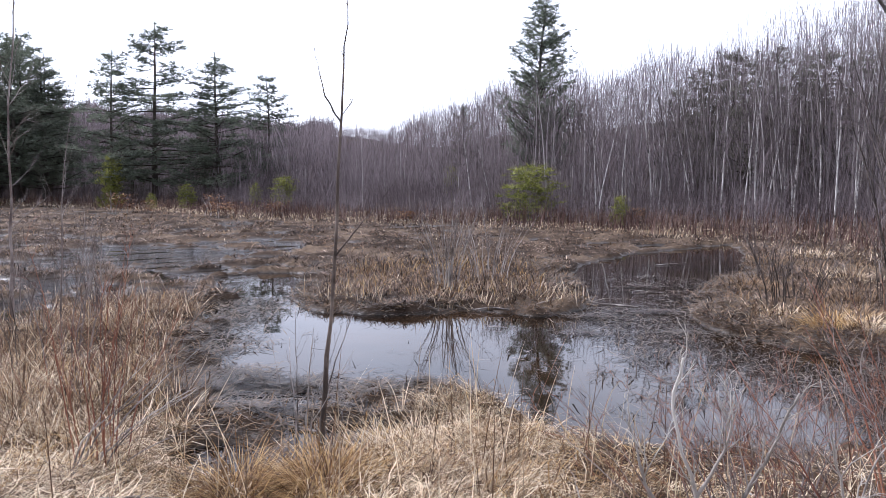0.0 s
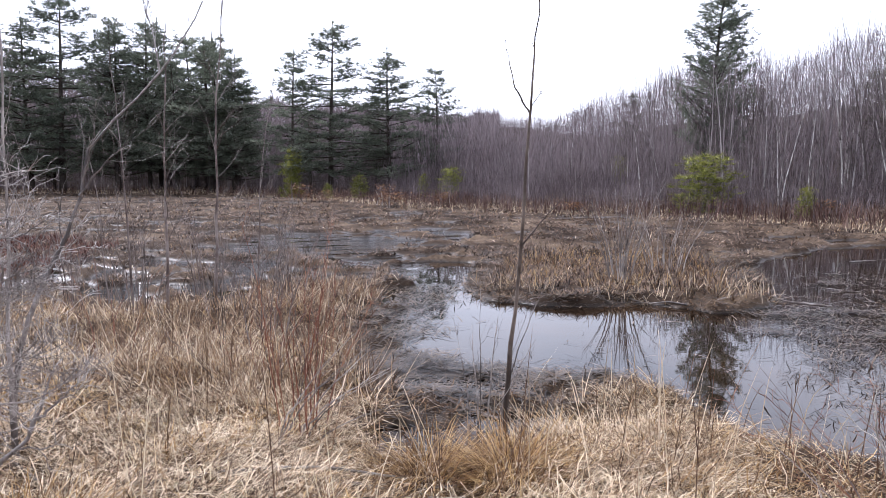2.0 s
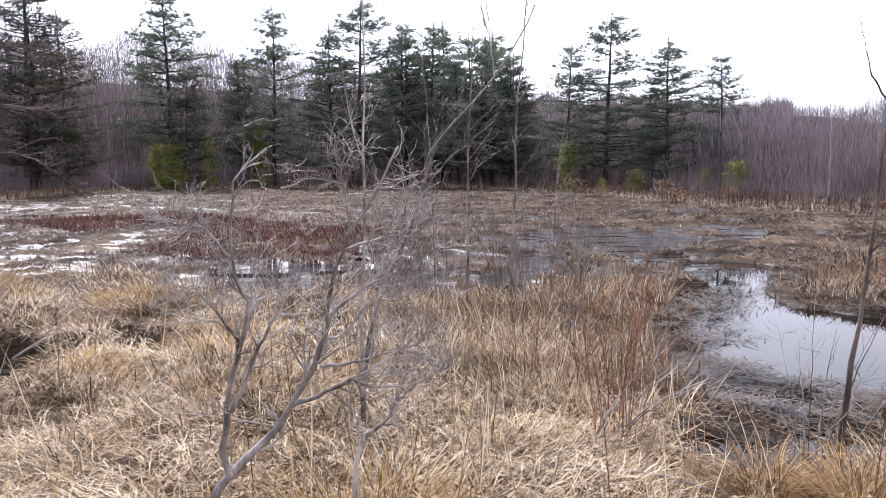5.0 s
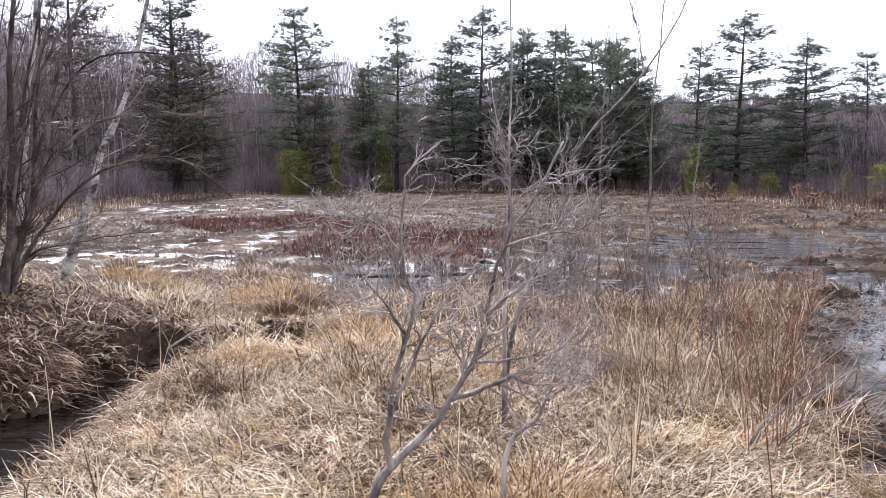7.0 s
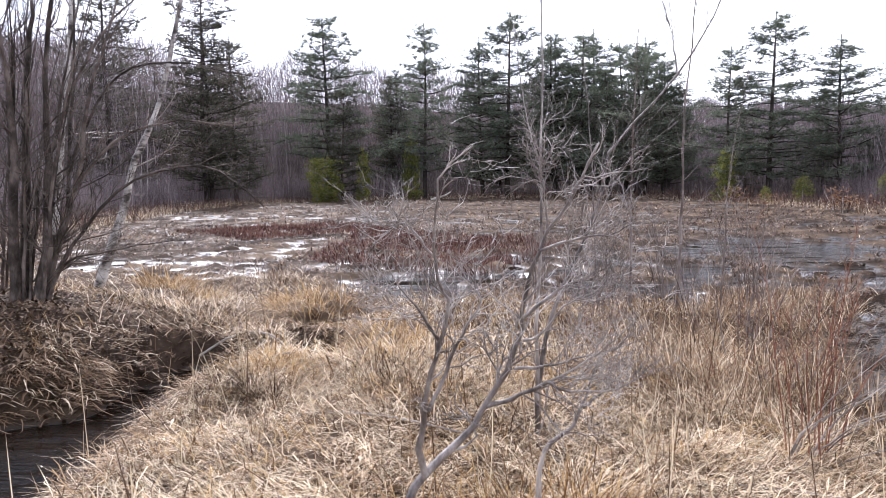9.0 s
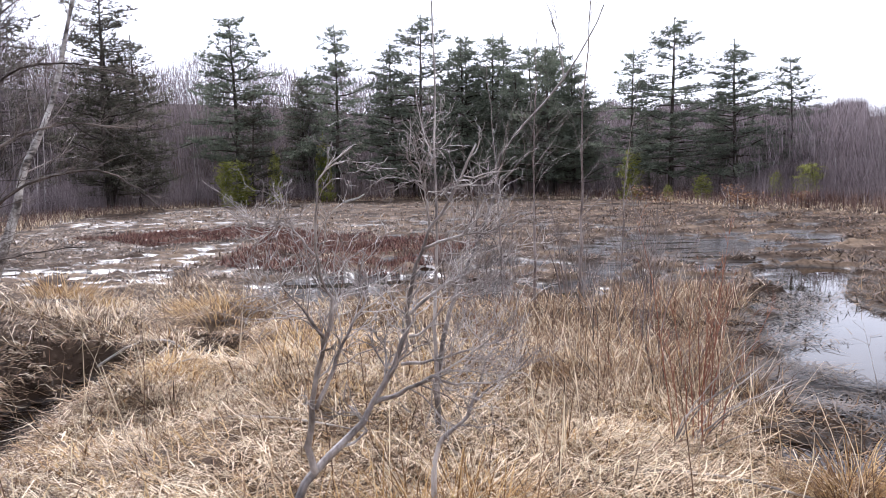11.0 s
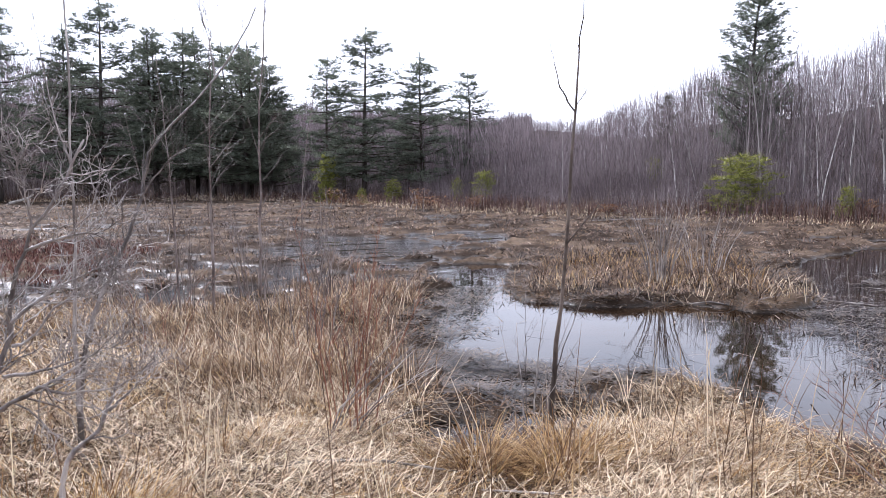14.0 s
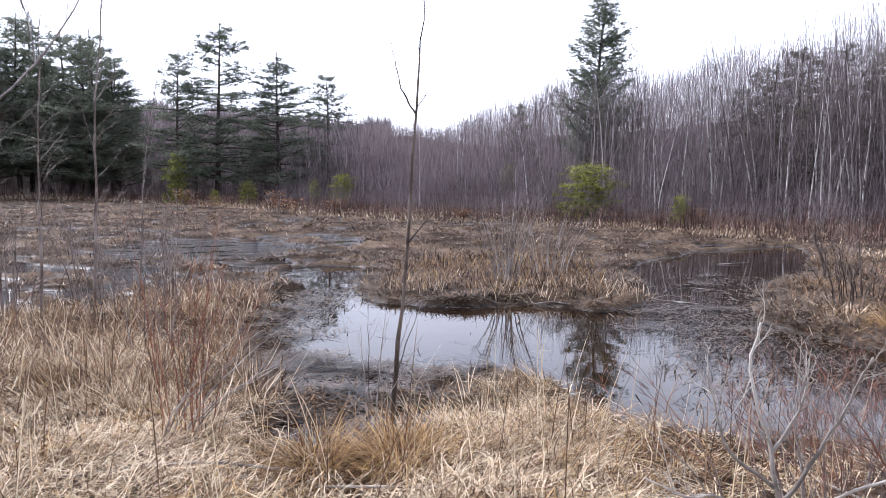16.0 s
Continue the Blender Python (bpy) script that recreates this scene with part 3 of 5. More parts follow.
def bare_tree(rng, tall, thick, limbs, spread, first, twigs, sub, lean=0.03):
    """Meshes of a leafless tree: trunk and crown, with its foot at the origin."""
    trunk = wander(rng, (0, 0, -0.15), aside(rng, np.array([0, 0, 1.0]), rng.uniform(0, lean * 2)), tall, 8, 0.035, 0.01)
    rad = thick * np.linspace(1, 0.12, 9)
    limb_list, twig_list = [], []
    for i in range(limbs):
        s = first + (0.97 - first) * (i + rng.random()) / limbs
        p, d = along(trunk, s)
        length = tall * spread * (1.05 - s) * rng.uniform(0.6, 1.25) + tall * 0.05
        line = wander(rng, p, aside(rng, d, rng.uniform(0.4, 0.8)), length, 4, 0.1, 0.14)
        r = max(thick * (1.0 - s) * 0.5, thick * 0.09)
        limb_list.append(tube(line, r * np.linspace(1, 0.25, 5), 3))
        for _ in range(twigs):
            q, e = along(line, rng.uniform(0.2, 1.0))
            way = aside(rng, e, rng.uniform(0.3, 0.8), 0.15)
            ln = length * rng.uniform(0.2, 0.45)
            twig_list.append(flat_twig(q, way, ln, thick * 0.16))
            for _ in range(sub):
                twig_list.append(flat_twig(q + way * ln * rng.uniform(0.3, 0.9), aside(rng, way, rng.uniform(0.3, 0.8), 0.12), ln * rng.uniform(0.4, 0.7), thick * 0.12))
    return tube(trunk, rad, 6), joined(limb_list + twig_list)


def tuft(rng, n, size, width, flat=0.5):
    """A spray of needles round the origin."""
    d = rng.normal(0, 1, (n, 3))
    d[:, 2] = np.abs(d[:, 2]) * flat + 0.15
    d /= np.linalg.norm(d, axis=1)[:, None]
    s = np.cross(d, rng.normal(0, 1, (n, 3)))
    s /= np.linalg.norm(s, axis=1)[:, None]
    ln = size * rng.uniform(0.6, 1.1, (n, 1))
    v = np.stack([-s * width / 2, s * width / 2, d * ln], 1).reshape(-1, 3)
    return v, None, np.arange(3 * n).reshape(-1, 3)


def pine(rng, tall, reach, first, whorls, shape, gap=0.2, size=0.3, droop=0.0, needles=12, thick=0.016, dense=9.5):
    """Meshes of a pine: trunk, limbs, needles. shape: crown's half width from foot of the crown to the tip, as parts of reach."""
    trunk = wander(rng, (0, 0, -0.2), (0, 0, 1), tall, 10, 0.018, 0.02)
    limb_list, spray = [], []
    kinds = [tuft(rng, needles, size, size * 0.11, 0.7) for _ in range(8)]
    for w in range(whorls):
        s = first + (0.985 - first) * ((w + rng.uniform(-0.25, 0.25)) / whorls) if w else first
        width = reach * np.interp((s - first) / (1 - first), np.linspace(0, 1, len(shape)), shape)
        turn = rng.uniform(0, 6.28)
        many = rng.integers(4, 7)
        for i in range(many):
            if rng.random() < gap:
                continue
            az = turn + i * 6.283 / many + rng.normal(0, 0.25)
            length = width * rng.uniform(0.55, 1.15)
            p, _ = along(trunk, min(s + rng.normal(0, 0.008), 0.995))
            rise = 0.1 + 0.75 * max(0, (s - 0.62)) - droop * (1 - s)
            line = wander(rng, p, (math.cos(az), math.sin(az), rise), length, 4, 0.09, 0.02)
            limb_list.append(tube(line, max(0.012, 0.018 * length) * np.linspace(1, 0.3, 5), 3))
            count = max(3, int(length * dense / (size / 0.3)))
            for c in range(count):
                q, e = along(line, rng.uniform(0.3, 1.0))
                k = (rng.random() - 0.5) * length * 0.5
                q = q + np.array([-e[1], e[0], 0]) * k + rng.normal(0, 0.13, 3) * [1, 1, 0.6]
                v, _, t = kinds[rng.integers(8)]
                ang = rng.uniform(0, 6.28)
                ca, sa = math.cos(ang), math.sin(ang)
                spray.append((v @ np.array([[ca, sa, 0], [-sa, ca, 0], [0, 0, 1]]) * rng.uniform(0.75, 1.25) + q, None, t))
    top, _ = along(trunk, 1.0)
    for k in range(6):
        v, _, t = kinds[k % 8]
        spray.append((v * [0.6, 0.6, 1.6] + top - [0, 0, 0.16 * k], None, t))
    return tube(trunk, tall * thick * np.linspace(1, 0.1, 11), 7), joined(limb_list), joined(spray)


class Kind:
    """One kind of plant: built once, then set down and copied."""

    def __init__(self, name, label, category, group, meshes):
        self.ob, self.used = thing(name, label, category, group), False
        for part_name, data, mat in meshes:
            made = part(part_name, mesh_of(part_name, *data, mat, part_name == "trunk"), self.ob)
            if part_name != "trunk":
                tagged(made, kind="stuff")

    def put(self, x, y, z, size=1.0, turn=0.0, tilt=0.0, wide=1.0):
        m = pose(x, y, z, tilt, 0, turn) @ Matrix.Diagonal((size * wide, size * wide, size, 1))
        if self.used:
            return copy_thing(self.ob, m @ Matrix.Diagonal([1 / v for v in self.ob.scale] + [1]))
        self.used = True
        self.ob.matrix_basis = m
        return self.ob


def foot(x, y):
    return float(height(np.array([x]), np.array([y]))[0])


# ---- pines round the marsh ----
rng = np.random.default_rng(11)
WHITE = (0.85, 1.0, 0.85, 0.85, 0.58, 0.4, 0.1)
white_pines = [Kind("white_pine", "tall dark green white pine with layered limbs at the marsh edge", "pine tree", "white pines",
               [(a, b, c) for a, b, c in zip(("trunk", "branchwork", "foliage"), pine(np.random.default_rng(40 + i), 10.0, 3.1, f, 20, s, g * 0.8, 0.25, needles=11, dense=15), (PINE_BARK, PINE_BARK, NEEDLES))])
               for i, (f, s, g) in enumerate(((0.15, WHITE, 0.22), (0.18, (0.6, 1.0, 0.7, 0.9, 0.55, 0.4, 0.12), 0.28), (0.13, (1.0, 0.95, 0.95, 0.7, 0.6, 0.36, 0.1), 0.15), (0.22, (0.8, 1.0, 0.65, 0.75, 0.6, 0.4, 0.14), 0.26)))]
olive_pines = [Kind("winter_pine", "dull olive-brown pine, thin and twiggy, behind bare trees", "pine tree", "dull pines",
               [(a, b, c) for a, b, c in zip(("trunk", "branchwork", "foliage"), pine(np.random.default_rng(60 + i), 10.0, 2.6, 0.1, 22, s, 0.16, 0.28, needles=10, dense=9), (PINE_BARK, PINE_BARK, OLIVE))])
               for i, s in enumerate(((1.0, 1.0, 0.95, 0.85, 0.7, 0.5, 0.25), (0.8, 1.0, 1.0, 0.8, 0.8, 0.6, 0.35)))]
spire = Kind("spire_pine", "tall conifer with upswept limbs, dark top and thin grey lower crown", "pine tree", "white pines",
             [(a, b, c) for a, b, c in zip(("trunk", "branchwork", "foliage"), pine(np.random.default_rng(77), 12.0, 2.5, 0.1, 40, (1.0, 1.05, 1.0, 0.92, 0.78, 0.52, 0.12), 0.05, 0.26, droop=-0.9, needles=11, dense=12), (PINE_BARK, PINE_BARK, NEEDLES))])
young = [Kind("young_pine", "small bushy yellow-green young pine", "young pine", "young pines",
         [(a, b, c) for a, b, c in zip(("trunk", "branchwork", "foliage"), pine(np.random.default_rng(80 + i), 3.0, 1.0, 0.06, 11, s, 0.03, 0.26, needles=10, dense=12), (BARK, BARK, FRESH))])
         for i, s in enumerate(((0.9, 1.0, 0.9, 0.75, 0.5, 0.2), (0.7, 1.0, 1.0, 0.95, 0.8, 0.4)))]


def stand(kind, x, y, tall, made, wide=1.0, tilt=0.0):
    z = foot(x, y)
    kind.put(x, y, z - 0.05, tall / made, rng.uniform(0, 360), tilt, wide)


# x, y, height, which, breadth
for x, y, tall, k, wide in PINES:
    stand(white_pines[k], x, y, tall, 10.0, wide * (1.4 if x < -26 else 1.15))
for x, y, tall, k, wide in DULL:
    stand(olive_pines[k], x, y, tall, 10.0, wide)
stand(spire, *SPIRE, 12.0)
for x, y, tall, k, wide in YOUNG:
    stand(young[k], x, y, tall, 3.0, wide)

# ---- bare trees ----
birches = [Kind("birch_sapling", "slender pale-barked birch, leafless, in a dense stand", "birch tree", "birch stand",
           [(a, b, c) for a, b, c in zip(("trunk", "crown"), bare_tree(np.random.default_rng(100 + i), 7.0, 0.032, 26, 0.2, 0.25, 8, 2), (BIRCH, FAR_TWIG))]) for i in range(4)]
greys = [Kind("bare_tree", "thin grey-brown leafless tree at the marsh edge", "bare tree", "bare trees",
         [(a, b, c) for a, b, c in zip(("trunk", "crown"), bare_tree(np.random.default_rng(120 + i), 7.0, 0.036, 24, 0.24, 0.2, 8, 2), (FAR_TRUNK, FAR_TWIG))]) for i in range(5)]
count = 0
while count < 520:
    az = rng.uniform(-36, 80) if rng.random() < 0.5 else (rng.uniform(20, 72) if rng.random() < 0.5 else rng.uniform(-36, -2))
    far = rng.uniform(17, 105)
    x, y = -math.sin(radians(az)) * far, math.cos(radians(az)) * far
    e = float(away(np.array([x]), np.array([y]), EDGE)[0])
    if not 1.0 < e < 30 or rng.random() > math.exp(-e / 13) + 0.1:
        continue
    top = np.interp(az, [a for a, _ in SKYLINE], [t for _, t in SKYLINE])
    z = foot(x, y)
    tall = (1.65 + far * top) * rng.uniform(0.62, 1.04) - z * 0.8
    if tall < 2.2:
        continue
    tall = min(tall, 13.0)
    kinds = birches if (az < -8 and rng.random() < 0.7) or rng.random() < 0.12 else greys
    kinds[rng.integers(len(kinds))].put(x, y, z - 0.05, tall / 7.0, rng.uniform(0, 360), rng.normal(0, 2.0), min(1.3, (7.0 / tall) ** 0.35))
    count += 1


# ---- brush at the foot of the woods ----
def scatter(n, az0, az1, r0, r1, power=1.0):
    """Random places in a wedge seen from the path; power 1 spreads them evenly along the radius."""
    az = np.radians(rng.uniform(az0, az1, n))
    r = r0 + (r1 - r0) * rng.random(n) ** power
    return -np.sin(az) * r, np.cos(az) * r + 0.3


def stuff(name, pieces, material, label, category):
    v, q, t = joined(pieces)
    return tagged(new(name, mesh_of(name, v, q, t, material)), label, category, kind="stuff")


def brush(n, tall, width, where, seed):
    x, y = where
    keep = np.arange(len(x))[:n]
    x, y = x[keep], y[keep]
    b = on_ground(x, y, -0.03)
    h = tall * rng.uniform(0.5, 1.15, len(x)) * (0.6 + 0.8 * fbm(x * 0.3, y * 0.3, seed))
    out = [blades(b, h, rng.uniform(0, 6.28, len(x)), rng.uniform(1.15, 1.57, len(x)), rng.uniform(1.0, 1.6, len(x)), width, 2)]
    for k in range(4):
        s = rng.uniform(0.25, 0.85, len(x))
        c = b.copy()
        c[:, 2] += h * s
        out.append(blades(c, h * (1.05 - s) * rng.uniform(0.4, 0.9, len(x)), rng.uniform(0, 6.28, len(x)), rng.uniform(0.6, 1.2, len(x)), rng.uniform(0.9, 1.4, len(x)), width * 0.7, 1))
    return joined(out)


def band(n, lo, hi, az0=-38, az1=80):
    """Places along the rim of the marsh, lo to hi metres outside of it."""
    xs, ys, got = [], [], 0
    while got < n:
        x, y = scatter(40000, az0, az1, 14, 112, 0.8)
        e = away(x, y, EDGE)
        ok = (e > lo) & (e < hi)
        xs.append(x[ok]), ys.append(y[ok])
        got += ok.sum()
    return np.concatenate(xs)[:n], np.concatenate(ys)[:n]


def thicket(n, deep0, deep1, low, high, width, az0=-38, az1=82):
    """Fine upright twigs that fill the depth of the woods up to their skyline."""
    x, y = band(n, deep0, deep1, az0, az1)
    far = np.hypot(x, y)
    az = np.degrees(np.arctan2(-x, y))
    top = 1.65 + far * np.interp(az, [a for a, _ in SKYLINE], [t for _, t in SKYLINE])
    top *= 0.72 + 0.42 * fbm(np.degrees(np.arctan2(-x, y)) * 0.55, far * 0.05, 91)
    b = on_ground(x, y)
    b[:, 2] += np.maximum(top - b[:, 2] - 0.6, 0.5) * (low + (high * 1.08 - low) * rng.random(n) ** 1.25)
    return blades(b, rng.uniform(0.7, 2.0, n), rng.uniform(0, 6.28, n), rng.uniform(0.35, 1.5, n), rng.uniform(0.9, 1.57, n), width * rng.uniform(0.6, 1.3, n), 1)


def poles(n, deep0, deep1, width):
    """Thin trunks deep in the woods."""
    x, y = band(n, deep0, deep1)
    far = np.hypot(x, y)
    top = 1.65 + far * np.interp(np.degrees(np.arctan2(-x, y)), [a for a, _ in SKYLINE], [t for _, t in SKYLINE])
    b = on_ground(x, y, -0.1)
    return blades(b, np.maximum(top - b[:, 2], 1.5) * rng.uniform(0.5, 1.0, n), rng.uniform(0, 6.28, n), rng.uniform(1.45, 1.57, n), rng.uniform(1.4, 1.57, n), width, 3)


stuff("brush_thicket", [brush(17000, 1.4, 0.017, band(17000, -0.5, 8), 51)], FAR_TWIG, "dense purple-brown leafless brush along the marsh edge", "brush")
stuff("bank_brush", [brush(9000, 2.6, 0.026, band(9000, -0.5, 9, 46, 84), 54)], FAR_TWIG, "dense leafless brush under the pines", "brush")
stuff("far_brush", [brush(9000, 3.0, 0.028, band(9000, 4, 26), 52)], FAR_TWIG, "tangle of grey-brown saplings filling the woods", "brush")
stuff("far_woods", [thicket(60000, 3, 30, 0.0, 0.82, 0.016, -38, 12), thicket(22000, 14, 50, 0.0, 0.9, 0.026, -38, 14), thicket(110000, 2, 30, 0.0, 0.9, 0.03, 8, 82), thicket(130000, 14, 55, 0.0, 1.0, 0.045, 8, 82)], FAR_TWIG, "hazy grey-purple mass of leafless twigs in the woods", "woods")
stuff("far_trunks", [poles(4200, 3, 45, 0.045)], FAR_TRUNK, "close-set thin grey trunks deep in the woods", "woods")
stuff("russet_brush", [brush(5500, 0.7, 0.026, band(5500, -3.5, 1.0), 53)], FAR_RED, "low reddish shrubs fringing the marsh", "brush")
x, y = band(16000, -4, 1.5)
stuff("fringe_grass", [blades(on_ground(x, y, -0.02), rng.uniform(0.2, 0.6, len(x)) * (0.2 + 1.1 * fbm(x * 0.25, y * 0.25, 71)) * (0.7 + 1.0 * smooth((-x - 15) / 20)), rng.uniform(0, 6.28, len(x)), 1.2, rng.uniform(-0.3, 1.0, len(x)), 0.018, 2)], STRAW, "dry pale grass along the far edge of the marsh", "grass")

# ---- grass on the near shore ----
def inside(x, y, poly, margin=0.0):
    return away(x, y, poly) < -margin


def hollow_free(x, y):
    ok = np.ones(np.shape(x), bool)
    for hx, hy, hr in HOLES:
        ok &= ((x - hx) / hr) ** 2 + ((y - hy) / (hr * 0.85)) ** 2 > 1.7
    return ok


def thatch(n, r0, r1, power, long0, long1, wide, segs, up=0.55, seed=71, bare=0.45, az0=-40, az1=84):
    """Matted dead grass, combed in changing directions and lying over itself."""
    x, y = scatter(n, az0, az1, r0, r1, power)
    h = height(x, y)
    ok = inside(x, y, LAND, 0.02) & (h > 0.03) & (np.hypot(x + 8.7, (y - 2.4) * 1.2) > (2.6 if seed == 72 else 1.5) * (0.6 + 0.8 * fbm(x * 2, y * 2, 17))) & hollow_free(x, y) & (from_line(x, y, CREEK) > 0.12 + 0.22 * np.exp(-((x + 4.9) ** 2 + (y - 1.8) ** 2) / 0.5))
    ok &= rng.random(n) < 0.09 + 0.91 * smooth((fbm(x * 2.3, y * 2.3, seed) - bare) * 7 + 0.5)
    ok &= rng.random(n) > 0.72 * smooth((x - 0.3) / 1.0) * smooth((y - 2.2) / 0.8)
    ok &= rng.random(n) > 0.45 * np.exp(-(((x + 0.75) / 0.55) ** 2 + ((y - 3.95) / 0.35) ** 2))
    x, y, h = x[ok], y[ok], h[ok]
    m = len(x)
    comb = 9.0 * fbm(x * 0.5 + 7, y * 0.5, 14) + rng.normal(0, 0.9, m) + rng.uniform(-2.5, 2.5, m) * (rng.random(m) < 0.35)
    loft = fbm(x * 1.3, y * 1.3, 15)
    b = np.stack([x, y, h + rng.uniform(0, 0.07, m) * (0.4 + loft)], -1)
    return blades(b, rng.uniform(long0, long1, m), comb, rng.uniform(0.0, up, m) + 0.4 * (loft - 0.4), rng.uniform(-0.5, 0.15, m), wide * rng.uniform(0.45, 1.4, m), segs, 0.6)


stuff("matted_grass", [thatch(80000, 1.0, 5.5, 0.8, 0.1, 0.38, 0.0055, 3), thatch(56000, 4.5, 14, 0.9, 0.12, 0.4, 0.0072, 2), thatch(16000, 0.3, 4.5, 0.7, 0.2, 0.5, 0.009, 2, az0=84, az1=320)], STRAW, "flattened dead straw-coloured marsh grass covering the shore", "grass")
stuff("bleached_grass", [thatch(46000, 1.0, 6.5, 0.85, 0.06, 0.28, 0.0066, 3, 0.9, 72, 0.5), thatch(15000, 5, 13, 0.9, 0.1, 0.3, 0.009, 2, 0.8, 72, 0.5)], BLEACHED, "broad bleached grass blades lying over the straw", "grass")
stuff("brown_grass", [thatch(38000, 1.0, 6, 0.8, 0.1, 0.35, 0.006, 3, 0.9, 73, 0.46), thatch(28000, 5, 14, 0.9, 0.12, 0.4, 0.0078, 2, 0.9, 73, 0.46)], SEDGE, "duller brown dead grass among the straw", "grass")
stuff("golden_grass", [thatch(26000, 1.0, 6, 0.8, 0.12, 0.38, 0.0055, 3, 0.8, 74, 0.5), thatch(18000, 5, 12, 0.9, 0.12, 0.4, 0.0075, 2, 0.8, 74, 0.5)], GOLD, "golden-brown patches in the dead grass", "grass")


def tussock(x, y, r, n, tall, wide, stiff=0.9):
    """One clump of arching blades."""
    a, q = rng.uniform(0, 6.283, n), np.sqrt(rng.random(n)) * r
    px, py = x + np.cos(a) * q, y + np.sin(a) * q
    b = on_ground(px, py, -0.02)
    b[:, 2] += 0.1 * (1 - q / r) * tall
    return blades(b, tall * rng.uniform(0.45, 1.1, n), a + rng.normal(0, 0.7, n), stiff + 0.5 * (1 - q / r) + rng.normal(0, 0.12, n), rng.uniform(-0.9, 0.6, n), wide * rng.uniform(0.7, 1.3, n), 4)


# x, y, radius, blades, height, colour
CLUMPS = [(-0.93, 4.14, 0.13, 620, 0.44, GOLD), (-0.95, 4.1, 0.13, 420, 0.4, RUSSET), (-0.52, 4.2, 0.16, 700, 0.44, GOLD), (-0.56, 4.16, 0.17, 460, 0.4, RUSSET), (-0.3, 4.75, 0.3, 420, 0.34, STRAW), (-0.05, 5.1, 0.35, 500, 0.34, STRAW), (-0.78, 4.4, 0.3, 260, 0.2, STRAW), (-0.38, 5.0, 0.3, 420, 0.34, GOLD), (-0.2, 5.3, 0.45, 416, 0.3, STRAW), (0.3, 5, 0.4, 336, 0.27, STRAW), (0.25, 4.4, 0.35, 304, 0.24, STRAW),
          (0.9, 4.3, 0.3, 200, 0.18, SEDGE), (1.5, 3.9, 0.3, 180, 0.17, STRAW), (0.6, 3.5, 0.4, 220, 0.2, STRAW), (2.1, 4.1, 0.3, 180, 0.18, SEDGE), (1.2, 3.1, 0.35, 200, 0.2, STRAW), (1.9, 3.2, 0.4, 272, 0.27, GOLD),
          (-2.05, 2.4, 0.32, 560, 0.5, GOLD), (-1.7, 2.45, 0.28, 460, 0.46, GOLD), (-2.3, 2.25, 0.26, 360, 0.42, GOLD), (-2.05, 2.75, 0.25, 360, 0.4, GOLD), (-2.3, 3, 0.3, 260, 0.36, STRAW), (-11.3, 6, 0.45, 420, 0.64, GOLD), (-9.75, 5.7, 0.3, 320, 0.36, GOLD), (-10.8, 5.7, 0.35, 380, 0.5, GOLD),
          (-7.6, 5.9, 0.6, 520, 0.42, GOLD), (-8.4, 6.5, 0.5, 360, 0.36, GOLD), (-5.0, 4.6, 0.5, 620, 0.4, GOLD), (-4.5, 4.2, 0.5, 460, 0.32, STRAW), (-5.04, 3.38, 0.24, 380, 0.3, GOLD), (-6.1, 4.2, 0.25, 260, 0.22, STRAW),
          (-7.4, 4.4, 0.35, 300, 0.28, STRAW), (-8.2, 4.6, 0.5, 420, 0.34, STRAW), (-9.4, 4.8, 0.6, 420, 0.34, STRAW), (-4.3, 2.9, 0.5, 420, 0.3, STRAW), (-5.4, 5.8, 0.5, 420, 0.34, SEDGE), (-6.3, 6.9, 0.5, 360, 0.34, SEDGE),
          (-3.9, 3.5, 0.5, 400, 0.31, STRAW), (-3.2, 4.4, 0.5, 400, 0.31, RUSSET), (-2.6, 5.2, 0.5, 420, 0.38, RUSSET), (-10.3, 7.2, 0.5, 300, 0.34, SEDGE)]
tone = {GOLD.name: "golden-brown", STRAW.name: "pale straw-coloured", SEDGE.name: "dull brown", RUSSET.name: "reddish-brown"}


def put_tussock(name, label, group, x, y, r, n, tall, wide, stiff, mat):
    """Standing blades over a skirt of fallen ones."""
    root = thing(name, label, "grass tussock", group)
    part("crown", mesh_of("crown", *tussock(x, y, r, int(n * 0.7), tall, wide, stiff), mat), root)
    part("skirt", mesh_of("skirt", *tussock(x, y, r * 1.15, int(n * 0.35), tall * 0.9, wide, stiff - 0.55), mat), root)


for x, y, r, n, tall, mat in CLUMPS:
    put_tussock("grass_tussock", f"arching {tone[mat.name]} tussock of dead grass on the shore", "shore tussocks", x, y, r, n, tall, 0.005 if math.hypot(x, y) < 6 else 0.0075, 0.9, mat)

RIGHT_CLUMPS = [(3.75, 9.2, 0.5, 420, 0.4, STRAW), (4.05, 8.35, 0.32, 460, 0.75, GOLD), (4.3, 8.1, 0.35, 420, 0.55, STRAW), (4.85, 7.65, 0.4, 480, 0.65, GOLD), (5.4, 7.2, 0.4, 380, 0.6, STRAW), (4.6, 8.9, 0.5, 380, 0.5, SEDGE),
                (5.3, 8.4, 0.5, 380, 0.55, STRAW), (5.2, 10.2, 0.6, 380, 0.6, SEDGE), (4.4, 11.4, 0.5, 300, 0.55, SEDGE), (6.3, 12.3, 0.7, 380, 0.6, STRAW), (5.9, 14.6, 0.6, 380, 0.6, SEDGE), (7.3, 15.6, 0.8, 380, 0.6, STRAW), (6.6, 9.4, 0.6, 380, 0.6, SEDGE)]
